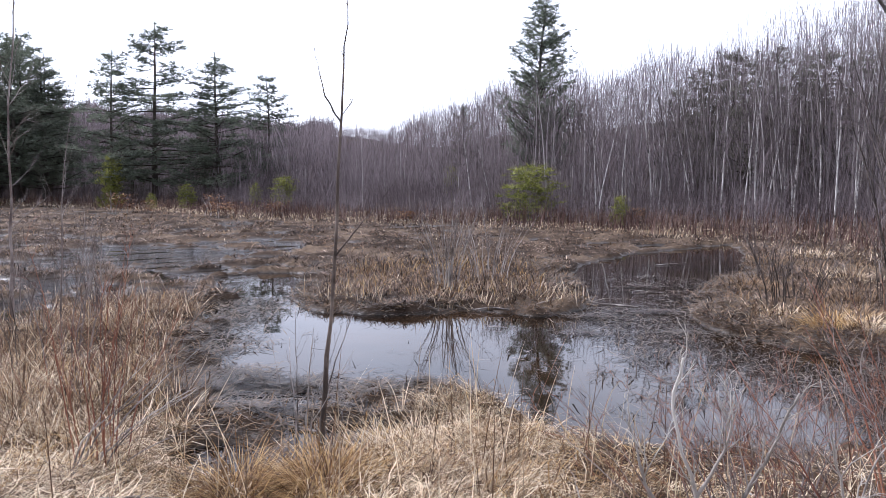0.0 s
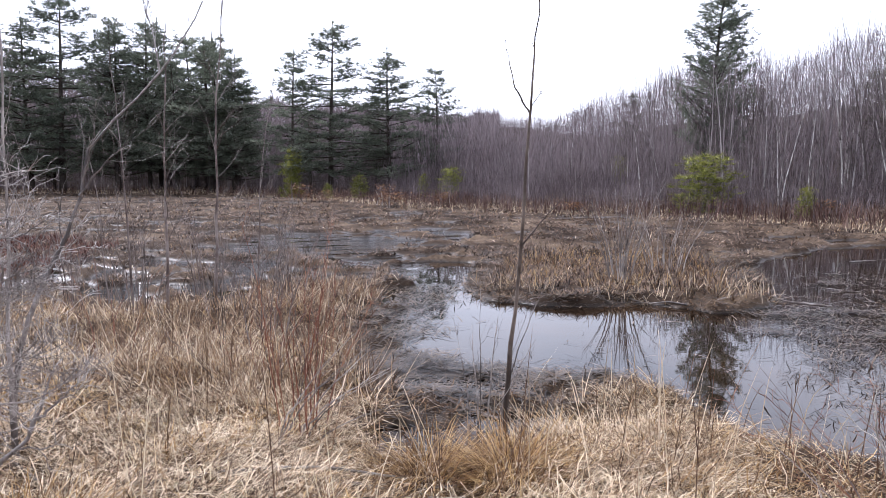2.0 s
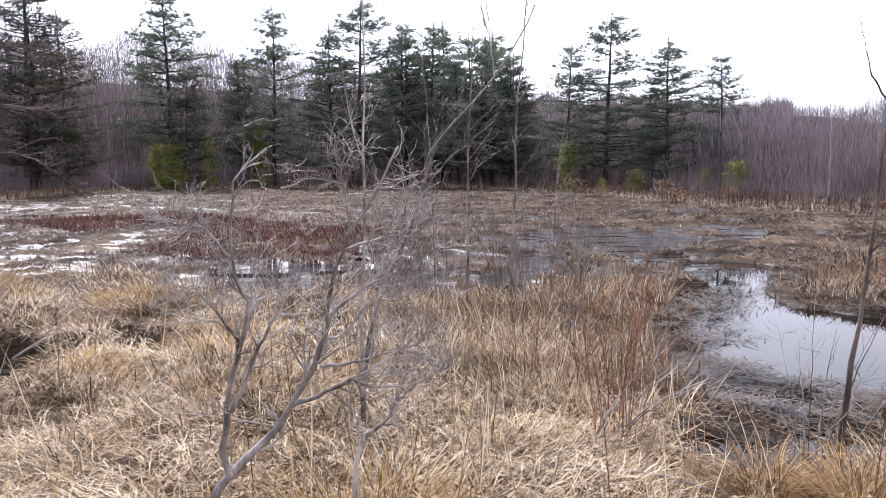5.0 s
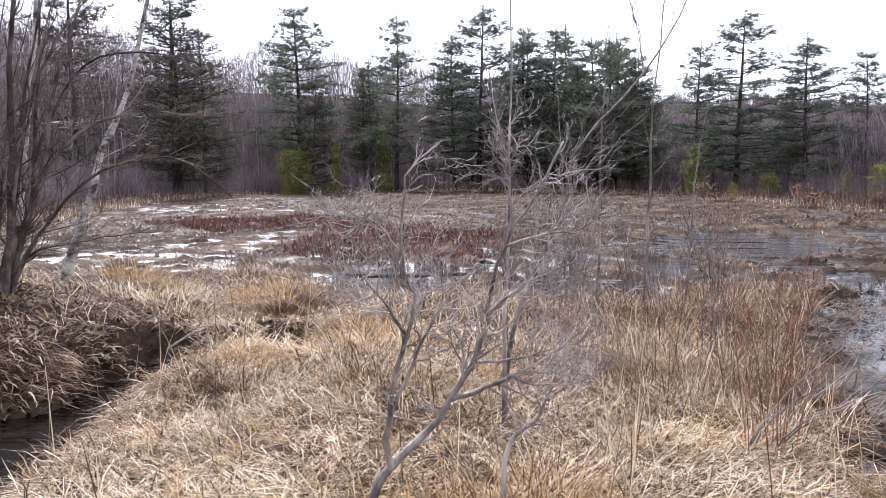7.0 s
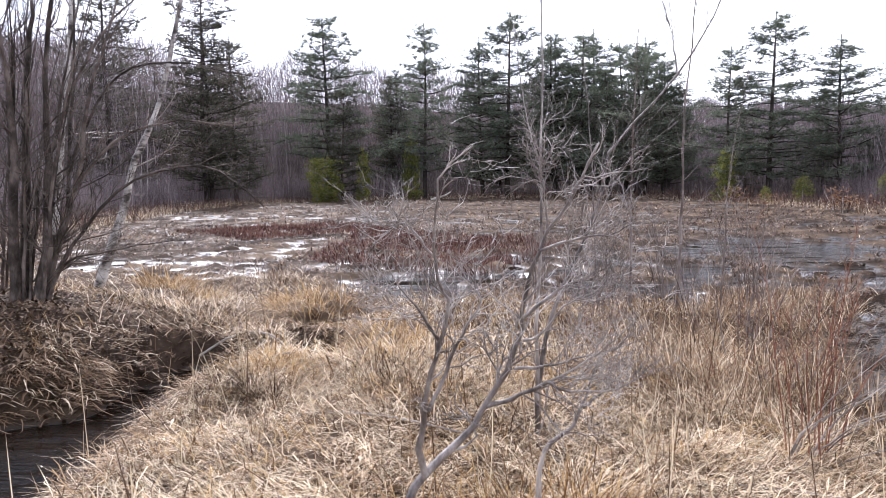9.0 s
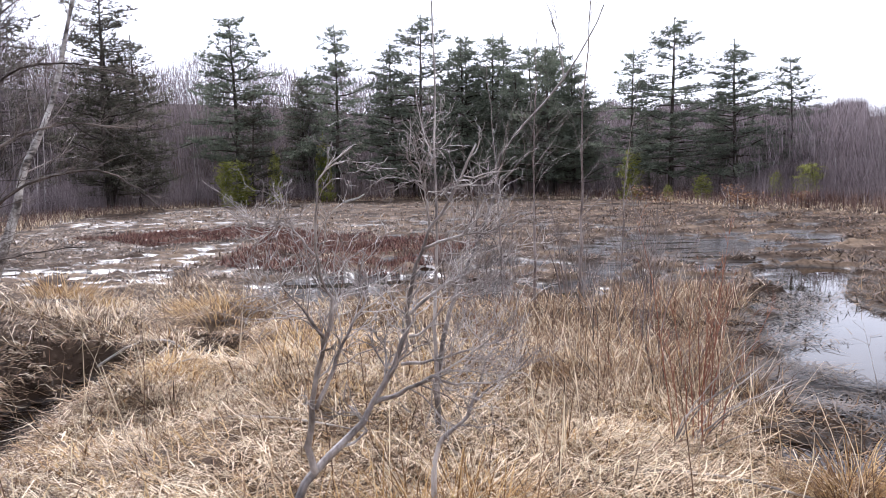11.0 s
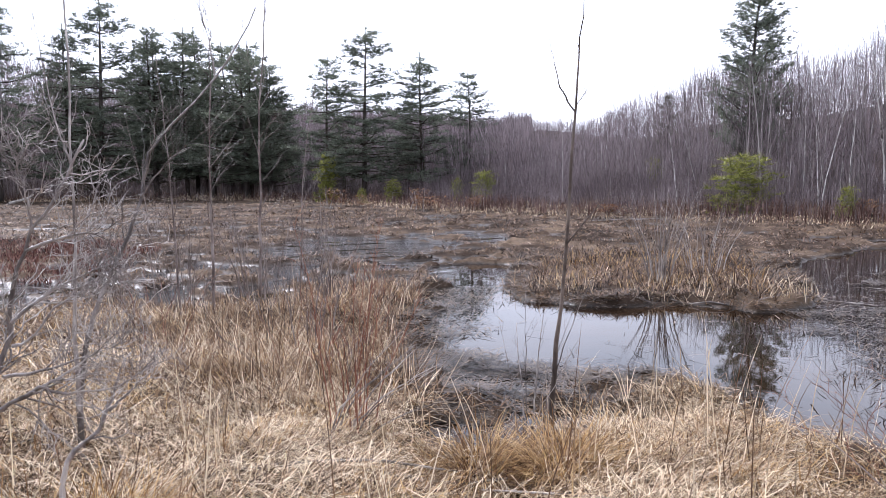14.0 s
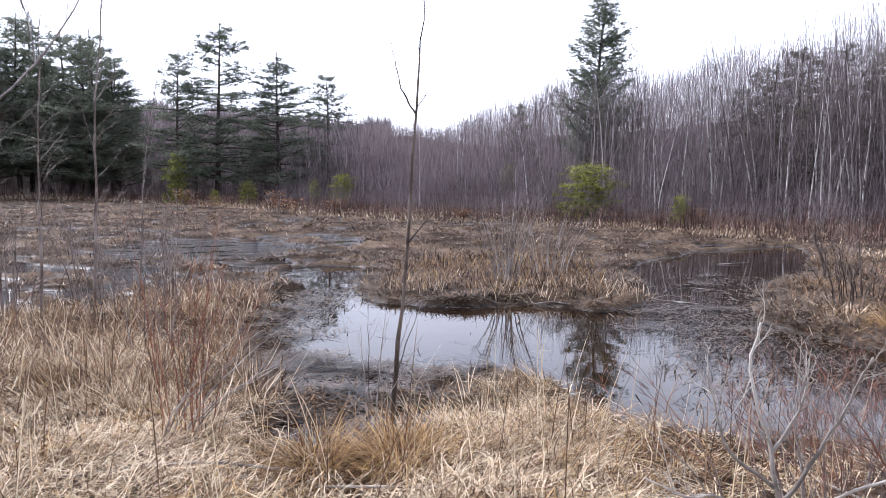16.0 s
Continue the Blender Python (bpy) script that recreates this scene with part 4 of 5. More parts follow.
for x, y, r, n, tall, mat in RIGHT_CLUMPS:
    put_tussock("bank_tussock", f"{tone[mat.name]} tussock drooping over the pond bank", "bank tussocks", x, y, r * 0.7, int(n * 0.7), tall * 0.5, 0.011, 0.9, mat)


def upright(poly, n, tall0, tall1, wide, start=1.3, low=0.2, segs=3, margin=0.0, box=None):
    xs, ys = [p[0] for p in poly], [p[1] for p in poly]
    x, y = rng.uniform(min(xs), max(xs), n), rng.uniform(min(ys), max(ys), n)
    ok = inside(x, y, poly, margin) & (fbm(x * 1.7, y * 1.7, 27) > 0.36)
    x, y = x[ok], y[ok]
    b = on_ground(x, y, -0.02)
    ok = b[:, 2] > -0.16
    b[:, 2] = np.maximum(b[:, 2], -0.04)
    b, x, y = b[ok], x[ok], y[ok]
    m = len(x)
    tall = rng.uniform(tall0, tall1, m) * (0.55 + 0.9 * fbm(x * 0.9, y * 0.9, 28))
    return blades(b, tall, rng.uniform(0, 6.283, m), rng.normal(start, 0.26, m), rng.uniform(low, 1.3, m), wide * rng.uniform(0.7, 1.3, m), segs)


REEDS = [(-1.6, 4.5), (-1.5, 5.6), (-2.0, 6.4), (-2.55, 7.6), (-2.8, 9.0), (-2.95, 10.2), (-3.6, 10.5), (-4.6, 9.5), (-5.4, 8.5), (-6.6, 8.0), (-6.0, 6.6), (-4.5, 5.8), (-3.2, 5.1), (-2.3, 4.6)]
stuff("reed_bed", [upright(REEDS, 24000, 0.16, 0.5, 0.0055, 0.62, -0.9)], RUSSET, "reddish-brown dead reeds and sedges standing at the pond", "reeds")
stuff("pale_reeds", [upright(REEDS, 6000, 0.2, 0.55, 0.007, 0.7, -0.7)], STRAW, "bent pale reed stems among the brown ones", "reeds")
stuff("island_grass", [upright(ISLAND, 3000, 0.08, 0.26, 0.008, 1.1, -0.4, 3, 0.3)], GOLD, "golden dry grass standing on the low island", "grass")
FRONT = [(-2.0, 11.3), (-1.4, 10.35), (0.0, 9.95), (1.1, 9.9), (2.05, 10.2), (2.1, 11.2), (0, 11.2)]
stuff("island_fringe", [upright(FRONT, 1100, 0.1, 0.3, 0.008, 1.0, -0.8, 4)], STRAW, "pale grass drooping over the edge of the island", "grass")
BANK = [(3.4, 9.5), (3.5, 8.7), (3.65, 8.1), (4.2, 7.8), (6, 7.2), (10, 6.6), (12, 9), (11, 16), (8.5, 18), (6.9, 16), (5.8, 14.2), (4.6, 12.2), (3.8, 10.7)]
stuff("island_sedge", [upright(ISLAND, 6500, 0.1, 0.28, 0.012, 0.8, -0.6, 3, 0.15)], MARSH, "dark matted sedge on the low island", "sedge")
RIM = [(3.0, 9.85), (3.05, 8.95), (3.25, 8.05), (3.75, 7.45), (5.7, 6.9), (9, 6.4), (9, 7.0), (6.0, 7.4), (4.7, 7.9), (4.1, 8.4), (3.9, 9.1), (3.7, 10.2)]
stuff("rim_grass", [upright(RIM, 1300, 0.08, 0.22, 0.009, 0.7, -0.9, 4)], STRAW, "straw drooping over the wet rim of the far bank", "grass")
stuff("rim_sedge", [upright(RIM, 3000, 0.06, 0.18, 0.011, 0.6, -0.9, 3)], MARSH, "dark sedge on the wet rim of the far bank", "sedge")
stuff("bank_grass", [upright(BANK, 11000, 0.08, 0.22, 0.011, 0.7, -0.5)], SEDGE, "tangled brown sedge on the far bank of the pond", "grass")


# ---- the open marsh ----
def marsh(n, r0, r1, tall, wide, seed, least=0.015):
    x, y = scatter(n, -38, 80, r0, r1, 1.3)
    pick = fbm(x * 1.6, y * 1.6, seed) > 0.36
    x, y = x[pick], y[pick]
    ok = (away(x, y, LAND) > 0.1) & (away(x, y, EDGE) < 0.5) & (away(x, y, POND) > -0.1)
    x, y = x[ok], y[ok]
    h = height(x, y)
    ok = h > least
    x, y, h = x[ok], y[ok], h[ok]
    m = len(x)
    b = np.stack([x, y, h - 0.01], -1)
    lump = smooth((fbm(x * 1.7 + 9, y * 1.7, 57) - 0.56) * 7)
    start = rng.uniform(0.02, 0.5, m) + 0.7 * lump * rng.random(m)
    return blades(b, tall * rng.uniform(0.5, 1.1, m) * (0.55 + 0.5 * fbm(x * 0.5, y * 0.5, seed + 4) + 0.6 * lump), rng.uniform(0, 6.283, m), start, rng.uniform(-0.5, 0.3, m) * (1 - 0.5 * lump), wide * (0.6 + np.hypot(x, y) / 26) * rng.uniform(0.7, 1.3, m), 2 if r0 < 20 else 1)


stuff("marsh_sedge", [marsh(130000, 8, 34, 0.18, 0.017, 61, 0.0), marsh(80000, 24, 66, 0.24, 0.022, 62, 0.004)], MARSH, "short brown sedge lying matted over the open marsh", "sedge")
stuff("marsh_straw", [marsh(20000, 8, 34, 0.16, 0.011, 63, 0.045), marsh(12000, 24, 66, 0.2, 0.014, 64, 0.05)], STRAW, "scattered pale grass over the open marsh", "grass")
stuff("marsh_rust", [marsh(16000, 10, 50, 0.24, 0.014, 67, 0.05)], RUSSET, "rusty tufts among the sedge", "sedge")


def tufts(n, r0, r1, each, tall, wide, seed):
    """Low clumps of sedge standing on the floating mat."""
    x, y = scatter(n, -38, 80, r0, r1, 1.2)
    h = height(x, y)
    ok = (away(x, y, LAND) > 0.2) & (away(x, y, EDGE) < 0) & (away(x, y, POND) > 0.1) & (h > 0.015) & (fbm(x * 0.6, y * 0.6, seed) > 0.4)
    x, y, h = [np.repeat(v[ok], each) for v in (x, y, h)]
    m = len(x)
    a, q = rng.uniform(0, 6.283, m), np.sqrt(rng.random(m)) * 0.16
    size = np.repeat(rng.uniform(0.5, 1.3, m // each), each)
    b = np.stack([x + np.cos(a) * q * size, y + np.sin(a) * q * size, h - 0.01], -1)
    return blades(b, tall * size * rng.uniform(0.5, 1.1, m), a + rng.normal(0, 0.7, m), rng.uniform(0.5, 1.4, m), rng.uniform(-0.8, 0.5, m), wide * (0.6 + np.hypot(x, y) / 26) * rng.uniform(0.7, 1.3, m), 2)


stuff("marsh_tufts", [tufts(5200, 9, 30, 16, 0.17, 0.012, 65), tufts(4200, 26, 62, 10, 0.24, 0.016, 66)], MARSH, "low brown sedge tufts dotting the open marsh", "sedge")
stuff("pale_tufts", [tufts(1300, 9, 30, 16, 0.17, 0.011, 68), tufts(1100, 26, 62, 10, 0.24, 0.015, 69)], SEDGE, "low dull straw tufts dotting the open marsh", "grass")
HEATHS = [[(-13.4, 10.2), (-10.8, 9.8), (-8.9, 10.8), (-10.5, 15.5), (-15, 17.5), (-19, 16.5)], [(-26, 14), (-20, 13), (-18, 18), (-24, 20)]]
stuff("leatherleaf_patch", [upright(p, 19000, 0.1, 0.3, 0.018, 0.9, 0.1, 2) for p in HEATHS], HEATH, "low dark red-brown leatherleaf shrubs in the marsh", "shrub")


def floaters(n):
    """Rotting stalks lying on mud and water."""
    xs, ys = [], []
    for mx, my, ax, ay in MATS:
        k = int(n * ax * ay)
        xs.append(mx + rng.normal(0, ax * 0.75, k)), ys.append(my + rng.normal(0, ay * 0.8, k))
    for (x0, y0), (x1, y1) in zip(POND, POND[1:]):
        k = int(14 * math.hypot(x1 - x0, y1 - y0))
        s = rng.random(k)
        xs.append(x0 + s * (x1 - x0) + rng.normal(0, 0.22, k)), ys.append(y0 + s * (y1 - y0) + rng.normal(0, 0.22, k))
    xs.append(rng.uniform(-2.8, 6, 700)), ys.append(rng.uniform(5, 16, 700))
    xs.append(rng.uniform(1.6, 5.5, 2200)), ys.append(rng.uniform(6.2, 13, 2200))
    x, y = np.concatenate(xs), np.concatenate(ys)
    keep = (away(x, y, POND) < 0.5) & (fbm(x * 0.8, y * 0.8, 44) > 0.42)
    x, y = x[keep], y[keep]
    z = np.maximum(height(x, y), 0) + rng.uniform(0.004, 0.03, len(x))
    m = len(x)
    return blades(np.stack([x, y, z], -1), rng.uniform(0.06, 0.3, m), rng.uniform(0, 6.283, m), rng.uniform(-0.02, 0.35, m), rng.uniform(-0.3, 0.05, m), rng.uniform(0.006, 0.016, m), 2)


stuff("floating_debris", [floaters(7000)], DEBRIS, "dark rotting stalks floating in mats on the pond", "debris")
x, y = rng.uniform(-3.6, 6.4, 120000), rng.uniform(4.4, 15.5, 120000)
edge, isle, bank = away(x, y, LAND), away(x, y, ISLAND), away(x, y, RIGHT_BANK)
ok = (((edge > -0.1) & (edge < 0.9)) | ((isle > -0.5) & (isle < 0.35)) | ((bank > -0.6) & (bank < 0.35))) & (away(x, y, POND) > -0.3) & (fbm(x * 1.8, y * 1.8, 47) > 0.36)
x, y = x[ok], y[ok]
z = height(x, y)
ok = z > -0.03
x, y, z, half = x[ok], y[ok], np.maximum(z[ok], 0) + 0.005, rng.random(ok.sum()) < 0.6
for pick, mat, label in ((half, DEBRIS, "dark rotten stalks matted along the wet shore"), (~half, SEDGE, "dull brown sedge litter along the wet shore")):
    n = pick.sum()
    stuff("shore_litter", [blades(np.stack([x, y, z], -1)[pick], rng.uniform(0.06, 0.26, n), rng.uniform(0, 6.283, n), rng.uniform(0, 0.5, n), rng.uniform(-0.4, 0.3, n), rng.uniform(0.005, 0.012, n), 3, 0.4)], mat, label, "litter")
x, y = rng.uniform(1.3, 5.0, 15000), rng.uniform(5.0, 9.5, 15000)
ok = (away(x, y, POND) < 0.05) & (fbm(x * 1.5, y * 1.5, 46) + 0.16 * (x - 2.2) > 0.45)
x, y = x[ok], y[ok]
stuff("shallow_weeds", [blades(np.stack([x, y, np.full(len(x), -0.02)], -1), rng.uniform(0.06, 0.22, len(x)), rng.uniform(0, 6.283, len(x)), rng.uniform(0.15, 0.9, len(x)), rng.uniform(-0.8, 0.3, len(x)), 0.009, 3, 0.3)], DEBRIS, "dark rotting weeds standing in the shallow end of the pond", "weeds")
x, y = rng.uniform(-3.2, -1.8, 5200), rng.uniform(6.2, 11.2, 5200)
ok = (away(x, y, POND) < 0.1) & (x < -1.75 - 0.09 * (y - 6) + rng.normal(0, 0.18, 5200))
x, y = x[ok], y[ok]
stuff("drowned_sedge", [blades(np.stack([x, y, np.maximum(height(x, y), 0) + 0.004], -1), rng.uniform(0.05, 0.22, len(x)), rng.uniform(0, 6.283, len(x)), rng.uniform(0, 0.7, len(x)), rng.uniform(-0.4, 0.3, len(x)), 0.011, 2)], DEBRIS, "half-drowned dark sedge at the pond margin", "sedge")
hang = []
for n in (900, 3000):
    a, k = rng.uniform(0, 6.283, n), rng.integers(0, len(HOLES), n)
    hx, hy, hr = np.array(HOLES)[k].T
    q = hr * rng.uniform(1.2, 1.8, n)
    x, y, head = hx + np.cos(a) * q, hy + np.sin(a) * q, a + math.pi + rng.normal(0, 0.6, n)
    s, c = rng.random(n * 2), rng.integers(0, len(CREEK) - 1, n * 2)
    p0, p1 = np.array(CREEK)[c], np.array(CREEK)[c + 1]
    d = (p1 - p0) / np.linalg.norm(p1 - p0, axis=1)[:, None]
    side, far = np.where(rng.random(n * 2) < 0.5, 1, -1), rng.uniform(0.28, 1.0, n * 2)
    cx, cy = (p0 + (p1 - p0) * s[:, None] + np.stack([-d[:, 1], d[:, 0]], -1) * (side * far)[:, None]).T
    x, y = np.concatenate([x, cx]), np.concatenate([y, cy])
    head = np.concatenate([head, np.arctan2(-d[:, 0] * side, d[:, 1] * side) + rng.normal(0, 0.7, n * 2)])
    z = height(x, y)
    ok = z > 0.03
    hang.append(blades(np.stack([x, y, z + 0.01], -1)[ok], rng.uniform(0.1, 0.34, ok.sum()), head[ok], rng.uniform(0.1, 0.8, ok.sum()), rng.uniform(-1.5, -0.5, ok.sum()), 0.009, 4, 0.2))
stuff("hanging_straw", hang[:1], STRAW, "pale straw drooping over the creek bank and hollows", "grass")
stuff("hanging_sedge", hang[1:], SEDGE, "brown sedge drooping over the creek bank and hollows", "sedge")
x, y = scatter(34000, 48, 86, 3.5, 11)
ok = (away(x, y, LAND) < -0.1) & ((np.hypot(x + 8.2, y - 2.3) < 2.6) | (from_line(x, y, CREEK) < 1.1) | ~hollow_free(x, y)) & (height(x, y) > -0.02)
x, y = x[ok], y[ok]
stuff("leaf_litter", [blades(on_ground(x, y, 0.01), rng.uniform(0.04, 0.1, len(x)), rng.uniform(0, 6.283, len(x)), rng.uniform(-0.3, 1.0, len(x)), rng.uniform(-0.8, 0.8, len(x)), rng.uniform(0.012, 0.04, len(x)), 2)], LEAF, "grey-brown fallen leaves on the bank under the alders", "leaf litter")


def stalks(n, az0, az1, r0, r1, t0, t1, wide, mat, label, poly=LAND):
    x, y = scatter(n, az0, az1, r0, r1)
    ok = inside(x, y, poly, 0.03) & (from_line(x, y, CREEK) > 0.5)
    x, y = x[ok], y[ok]
    m = len(x)
    return stuff("dry_stalks", [blades(on_ground(x, y, -0.02), rng.uniform(t0, t1, m), rng.uniform(0, 6.283, m), rng.normal(1.35, 0.12, m), rng.normal(1.1, 0.35, m), wide, 5)], mat, label, "stalks")


stalks(330, -38, 82, 2.0, 6.5, 0.3, 0.8, 0.006, BLEACHED, "thin bleached stalks standing over the grass")
stalks(260, -34, 34, 3.4, 6.2, 0.3, 0.75, 0.006, STRAW, "tall dry grass stems at the water's edge")
stalks(170, -38, 82, 2.4, 9, 0.3, 0.9, 0.006, RUSSET, "thin brown weed stalks in the grass")


# ---- shrubs and saplings near the path ----
def curve(ctrl, n=10):
    """A smooth line through a few places."""
    c = np.asarray(ctrl, float)
    c = np.vstack([2 * c[0] - c[1], c, 2 * c[-1] - c[-2]])
    out = []
    for i in range(1, len(c) - 2):
        for t in np.linspace(0, 1, max(2, n // (len(c) - 3) + 1), endpoint=False):
            out.append(0.5 * (2 * c[i] + (c[i + 1] - c[i - 1]) * t + (2 * c[i - 1] - 5 * c[i] + 4 * c[i + 1] - c[i + 2]) * t * t + (3 * c[i] - c[i - 1] - 3 * c[i + 1] + c[i + 2]) * t ** 3))
    return np.vstack([out, c[-2]])


def twigs_on(g, line, r0, count, length, lo=0.3, angle=(0.4, 0.9), sub=3, up=0.1, crook=0.16, fine=0.22, sub2=0, thin=0.45):
    """Side branches of a stem, each with finer twigs of its own."""
    out = []
    for _ in range(count):
        s = g.uniform(lo, 0.98)
        p, d = along(line, s)
        ln = length * g.uniform(0.45, 1.1) * (1.15 - 0.6 * s)
        b = wander(g, p, aside(g, d, g.uniform(*angle), up), ln, 5, crook, 0.06)
        rb = max(r0 * (1 - 0.75 * s) * thin, 0.0015)
        out.append(tube(b, rb * np.linspace(1, fine, 6), 4))
        for _ in range(sub):
            q, e = along(b, g.uniform(0.2, 0.95))
            c = wander(g, q, aside(g, e, g.uniform(0.4, 0.9), up), ln * g.uniform(0.25, 0.55), 3, crook, 0.06)
            out.append(tube(c, max(rb * 0.55, 0.0011) * np.linspace(1, 0.4, 4), 3))
            for _ in range(sub2):
                q2, e2 = along(c, g.uniform(0.2, 0.95))
                out.append(tube(wander(g, q2, aside(g, e2, g.uniform(0.4, 0.9), up), ln * g.uniform(0.1, 0.25), 2, crook, 0.05), max(rb * 0.35, 0.0009) * np.linspace(1, 0.6, 3), 3))
    return out


def shrub(name, label, category, seed, stems, mat, twig_mat, group="", count=10, length=0.4, lo=0.3, sub=3, up=0.1, angle=(0.4, 0.9), crook=0.16, blunt=0.2, sub2=0, thin=0.36):
    """stems: (places, foot radius). Each stem is a part; its fine twigs are one spray."""
    g, root = np.random.default_rng(seed), thing(name, label, category, group)
    spray = []
    for ctrl, r in stems:
        line = curve(ctrl, 12)
        line[1:-1] += g.normal(0, min(0.01, r * 0.35), (len(line) - 2, 3))
        part("stem", mesh_of("stem", *tube(line, r * (blunt + (1 - blunt) * np.linspace(1, 0, len(line)) ** 1.35) * g.uniform(0.88, 1.14, len(line)), 7), mat, True), root)
        spray += twigs_on(g, line, r, count, length, lo, angle, sub, up, crook, sub2=sub2, thin=thin)
    tagged(part("twig_spray", mesh_of("twig_spray", *joined(spray), twig_mat, True), root), kind="stuff")
    return root


def fan(seed, x, y, n, tall0, tall1, r, spread, lean=(0, 0), base=0.12):
    """Stems that rise from one root and part on the way."""
    g, out = np.random.default_rng(seed), []
    for _ in range(n):
        a, k = g.uniform(0, 6.283), g.random() ** 0.7
        px, py = x + math.cos(a) * base * k, y + math.sin(a) * base * k
        z = foot(px, py)
        tall = g.uniform(tall0, tall1)
        ox, oy = math.cos(a) * spread * k + lean[0], math.sin(a) * spread * k + lean[1]
        out.append(([(px, py, z - 0.05), (px + ox * 0.22 + g.normal(0, 0.02), py + oy * 0.22, z + tall * 0.35), (px + ox * 0.6, py + oy * 0.6 + g.normal(0, 0.03), z + tall * 0.7), (px + ox, py + oy, z + tall)], r * g.uniform(0.6, 1.1)))
    return out


# the willow shrub beside the path
shrub("willow_shrub", "grey-barked leafless willow with crooked forked stems", "shrub", 5, [
    ([(-2.22, 1.7, 0.12), (-2.16, 1.79, 0.42), (-2.1, 1.87, 0.67), (-2.08, 1.95, 0.75), (-2.04, 2.06, 0.84), (-2.0, 2.14, 0.93), (-1.94, 2.19, 1.05), (-1.9, 2.21, 1.17), (-1.88, 2.2, 1.3), (-1.83, 2.21, 1.42), (-1.78, 2.22, 1.52), (-1.73, 2.26, 1.62), (-1.68, 2.29, 1.73)], 0.0165),
    ([(-2.08, 1.95, 0.75), (-2.08, 1.93, 0.84), (-2.06, 1.92, 0.93), (-2.03, 1.92, 1.02), (-1.99, 1.91, 1.13), (-1.96, 1.91, 1.22), (-1.93, 1.91, 1.3), (-1.94, 1.87, 1.37), (-1.9, 1.82, 1.54), (-1.88, 1.82, 1.63), (-1.8, 1.87, 1.72)], 0.0115),
    ([(-2.04, 1.93, 0.96), (-2.01, 1.96, 1.05), (-1.99, 1.99, 1.13), (-1.96, 2.02, 1.21), (-1.93, 2.05, 1.28), (-1.95, 2.04, 1.34), (-1.93, 2.06, 1.43)], 0.0075),
    ([(-2.0, 2.14, 0.93), (-1.93, 2.18, 0.96), (-1.82, 2.21, 1.02), (-1.78, 2.24, 1.0), (-1.72, 2.31, 0.99), (-1.64, 2.39, 1.01), (-1.59, 2.44, 1.07)], 0.0085),
    ([(-1.83, 2.2, 1.01), (-1.79, 2.26, 1.04), (-1.71, 2.32, 1.1), (-1.64, 2.39, 1.13)], 0.0055),
    ([(-1.93, 2.2, 1.05), (-1.87, 2.28, 1.05), (-1.81, 2.35, 1.07), (-1.76, 2.41, 1.09), (-1.8, 2.38, 1.16), (-1.81, 2.38, 1.23)], 0.0058),
    ([(-1.9, 2.21, 1.21), (-1.85, 2.27, 1.27), (-1.79, 2.34, 1.32), (-1.71, 2.42, 1.36), (-1.65, 2.48, 1.39)], 0.0066),
    ([(-1.83, 2.21, 1.42), (-1.72, 2.24, 1.46), (-1.63, 2.28, 1.47), (-1.55, 2.3, 1.52)], 0.0055),
    ([(-1.9, 2.21, 1.14), (-1.85, 2.23, 1.16), (-1.78, 2.25, 1.25), (-1.69, 2.28, 1.3), (-1.65, 2.31, 1.35)], 0.0052),
    ([(-1.81, 2.22, 1.47), (-1.8, 2.19, 1.59), (-1.8, 2.16, 1.66)], 0.0045),
    ([(-1.97, 1.91, 1.18), (-1.97, 1.83, 1.28), (-1.99, 1.78, 1.34), (-2.02, 1.74, 1.33)], 0.0052),
    ([(-1.93, 1.85, 1.43), (-1.96, 1.78, 1.52), (-1.98, 1.73, 1.5)], 0.004)],
    BARK, BARK, count=19, length=0.3, lo=0.22, sub=4, crook=0.36, sub2=2, blunt=0.2, thin=0.44, angle=(0.4, 1.0), up=0.05)
shrub("willow_sucker", "short forked grey willow stem rising from golden grass", "shrub", 6, [
    ([(-2.24, 2.71, 0.26), (-2.21, 2.74, 0.57), (-2.14, 2.8, 0.65), (-2.1, 2.86, 0.74), (-2.08, 2.89, 0.86), (-2.05, 2.94, 0.95)], 0.0135),
    ([(-2.1, 2.86, 0.74), (-2.03, 2.90, 0.81), (-1.95, 2.95, 0.90)], 0.007)], BARK, BARK, count=10, length=0.26, crook=0.3, sub2=1)
shrub("tall_sapling", "tall grey sapling, forked into a straight and a leaning stem", "sapling", 7, [
    ([(-2.7899999999999996, 3.5, 0.1), (-2.78, 3.5, 0.31), (-2.78, 3.51, 0.69), (-2.75, 3.51, 1.34), (-2.74, 3.52, 2.02), (-2.74, 3.52, 2.52)], 0.0175),
    ([(-2.78, 3.5, 0.31), (-2.78, 3.51, 0.54), (-2.76, 3.55, 0.81), (-2.7, 3.63, 1.07), (-2.64, 3.74, 1.33), (-2.59, 3.8, 1.53), (-2.57, 3.86, 1.75), (-2.48, 3.95, 1.89), (-2.31, 4.09, 2.15), (-2.22, 4.19, 2.35), (-2.16, 4.28, 2.53)], 0.0165),
    ([(-2.31, 4.09, 2.15), (-2.33, 4.09, 2.31), (-2.37, 4.07, 2.49)], 0.0055),
    ([(-2.59, 3.8, 1.53), (-2.45, 3.85, 1.71), (-2.23, 3.92, 1.89)], 0.006),
    ([(-2.75, 3.51, 1.7), (-2.83, 3.51, 1.95), (-2.89, 3.49, 2.4)], 0.006)], BARK, BARK, count=11, length=0.42, lo=0.35, sub=2, sub2=1, up=0.25, crook=0.2, thin=0.3)

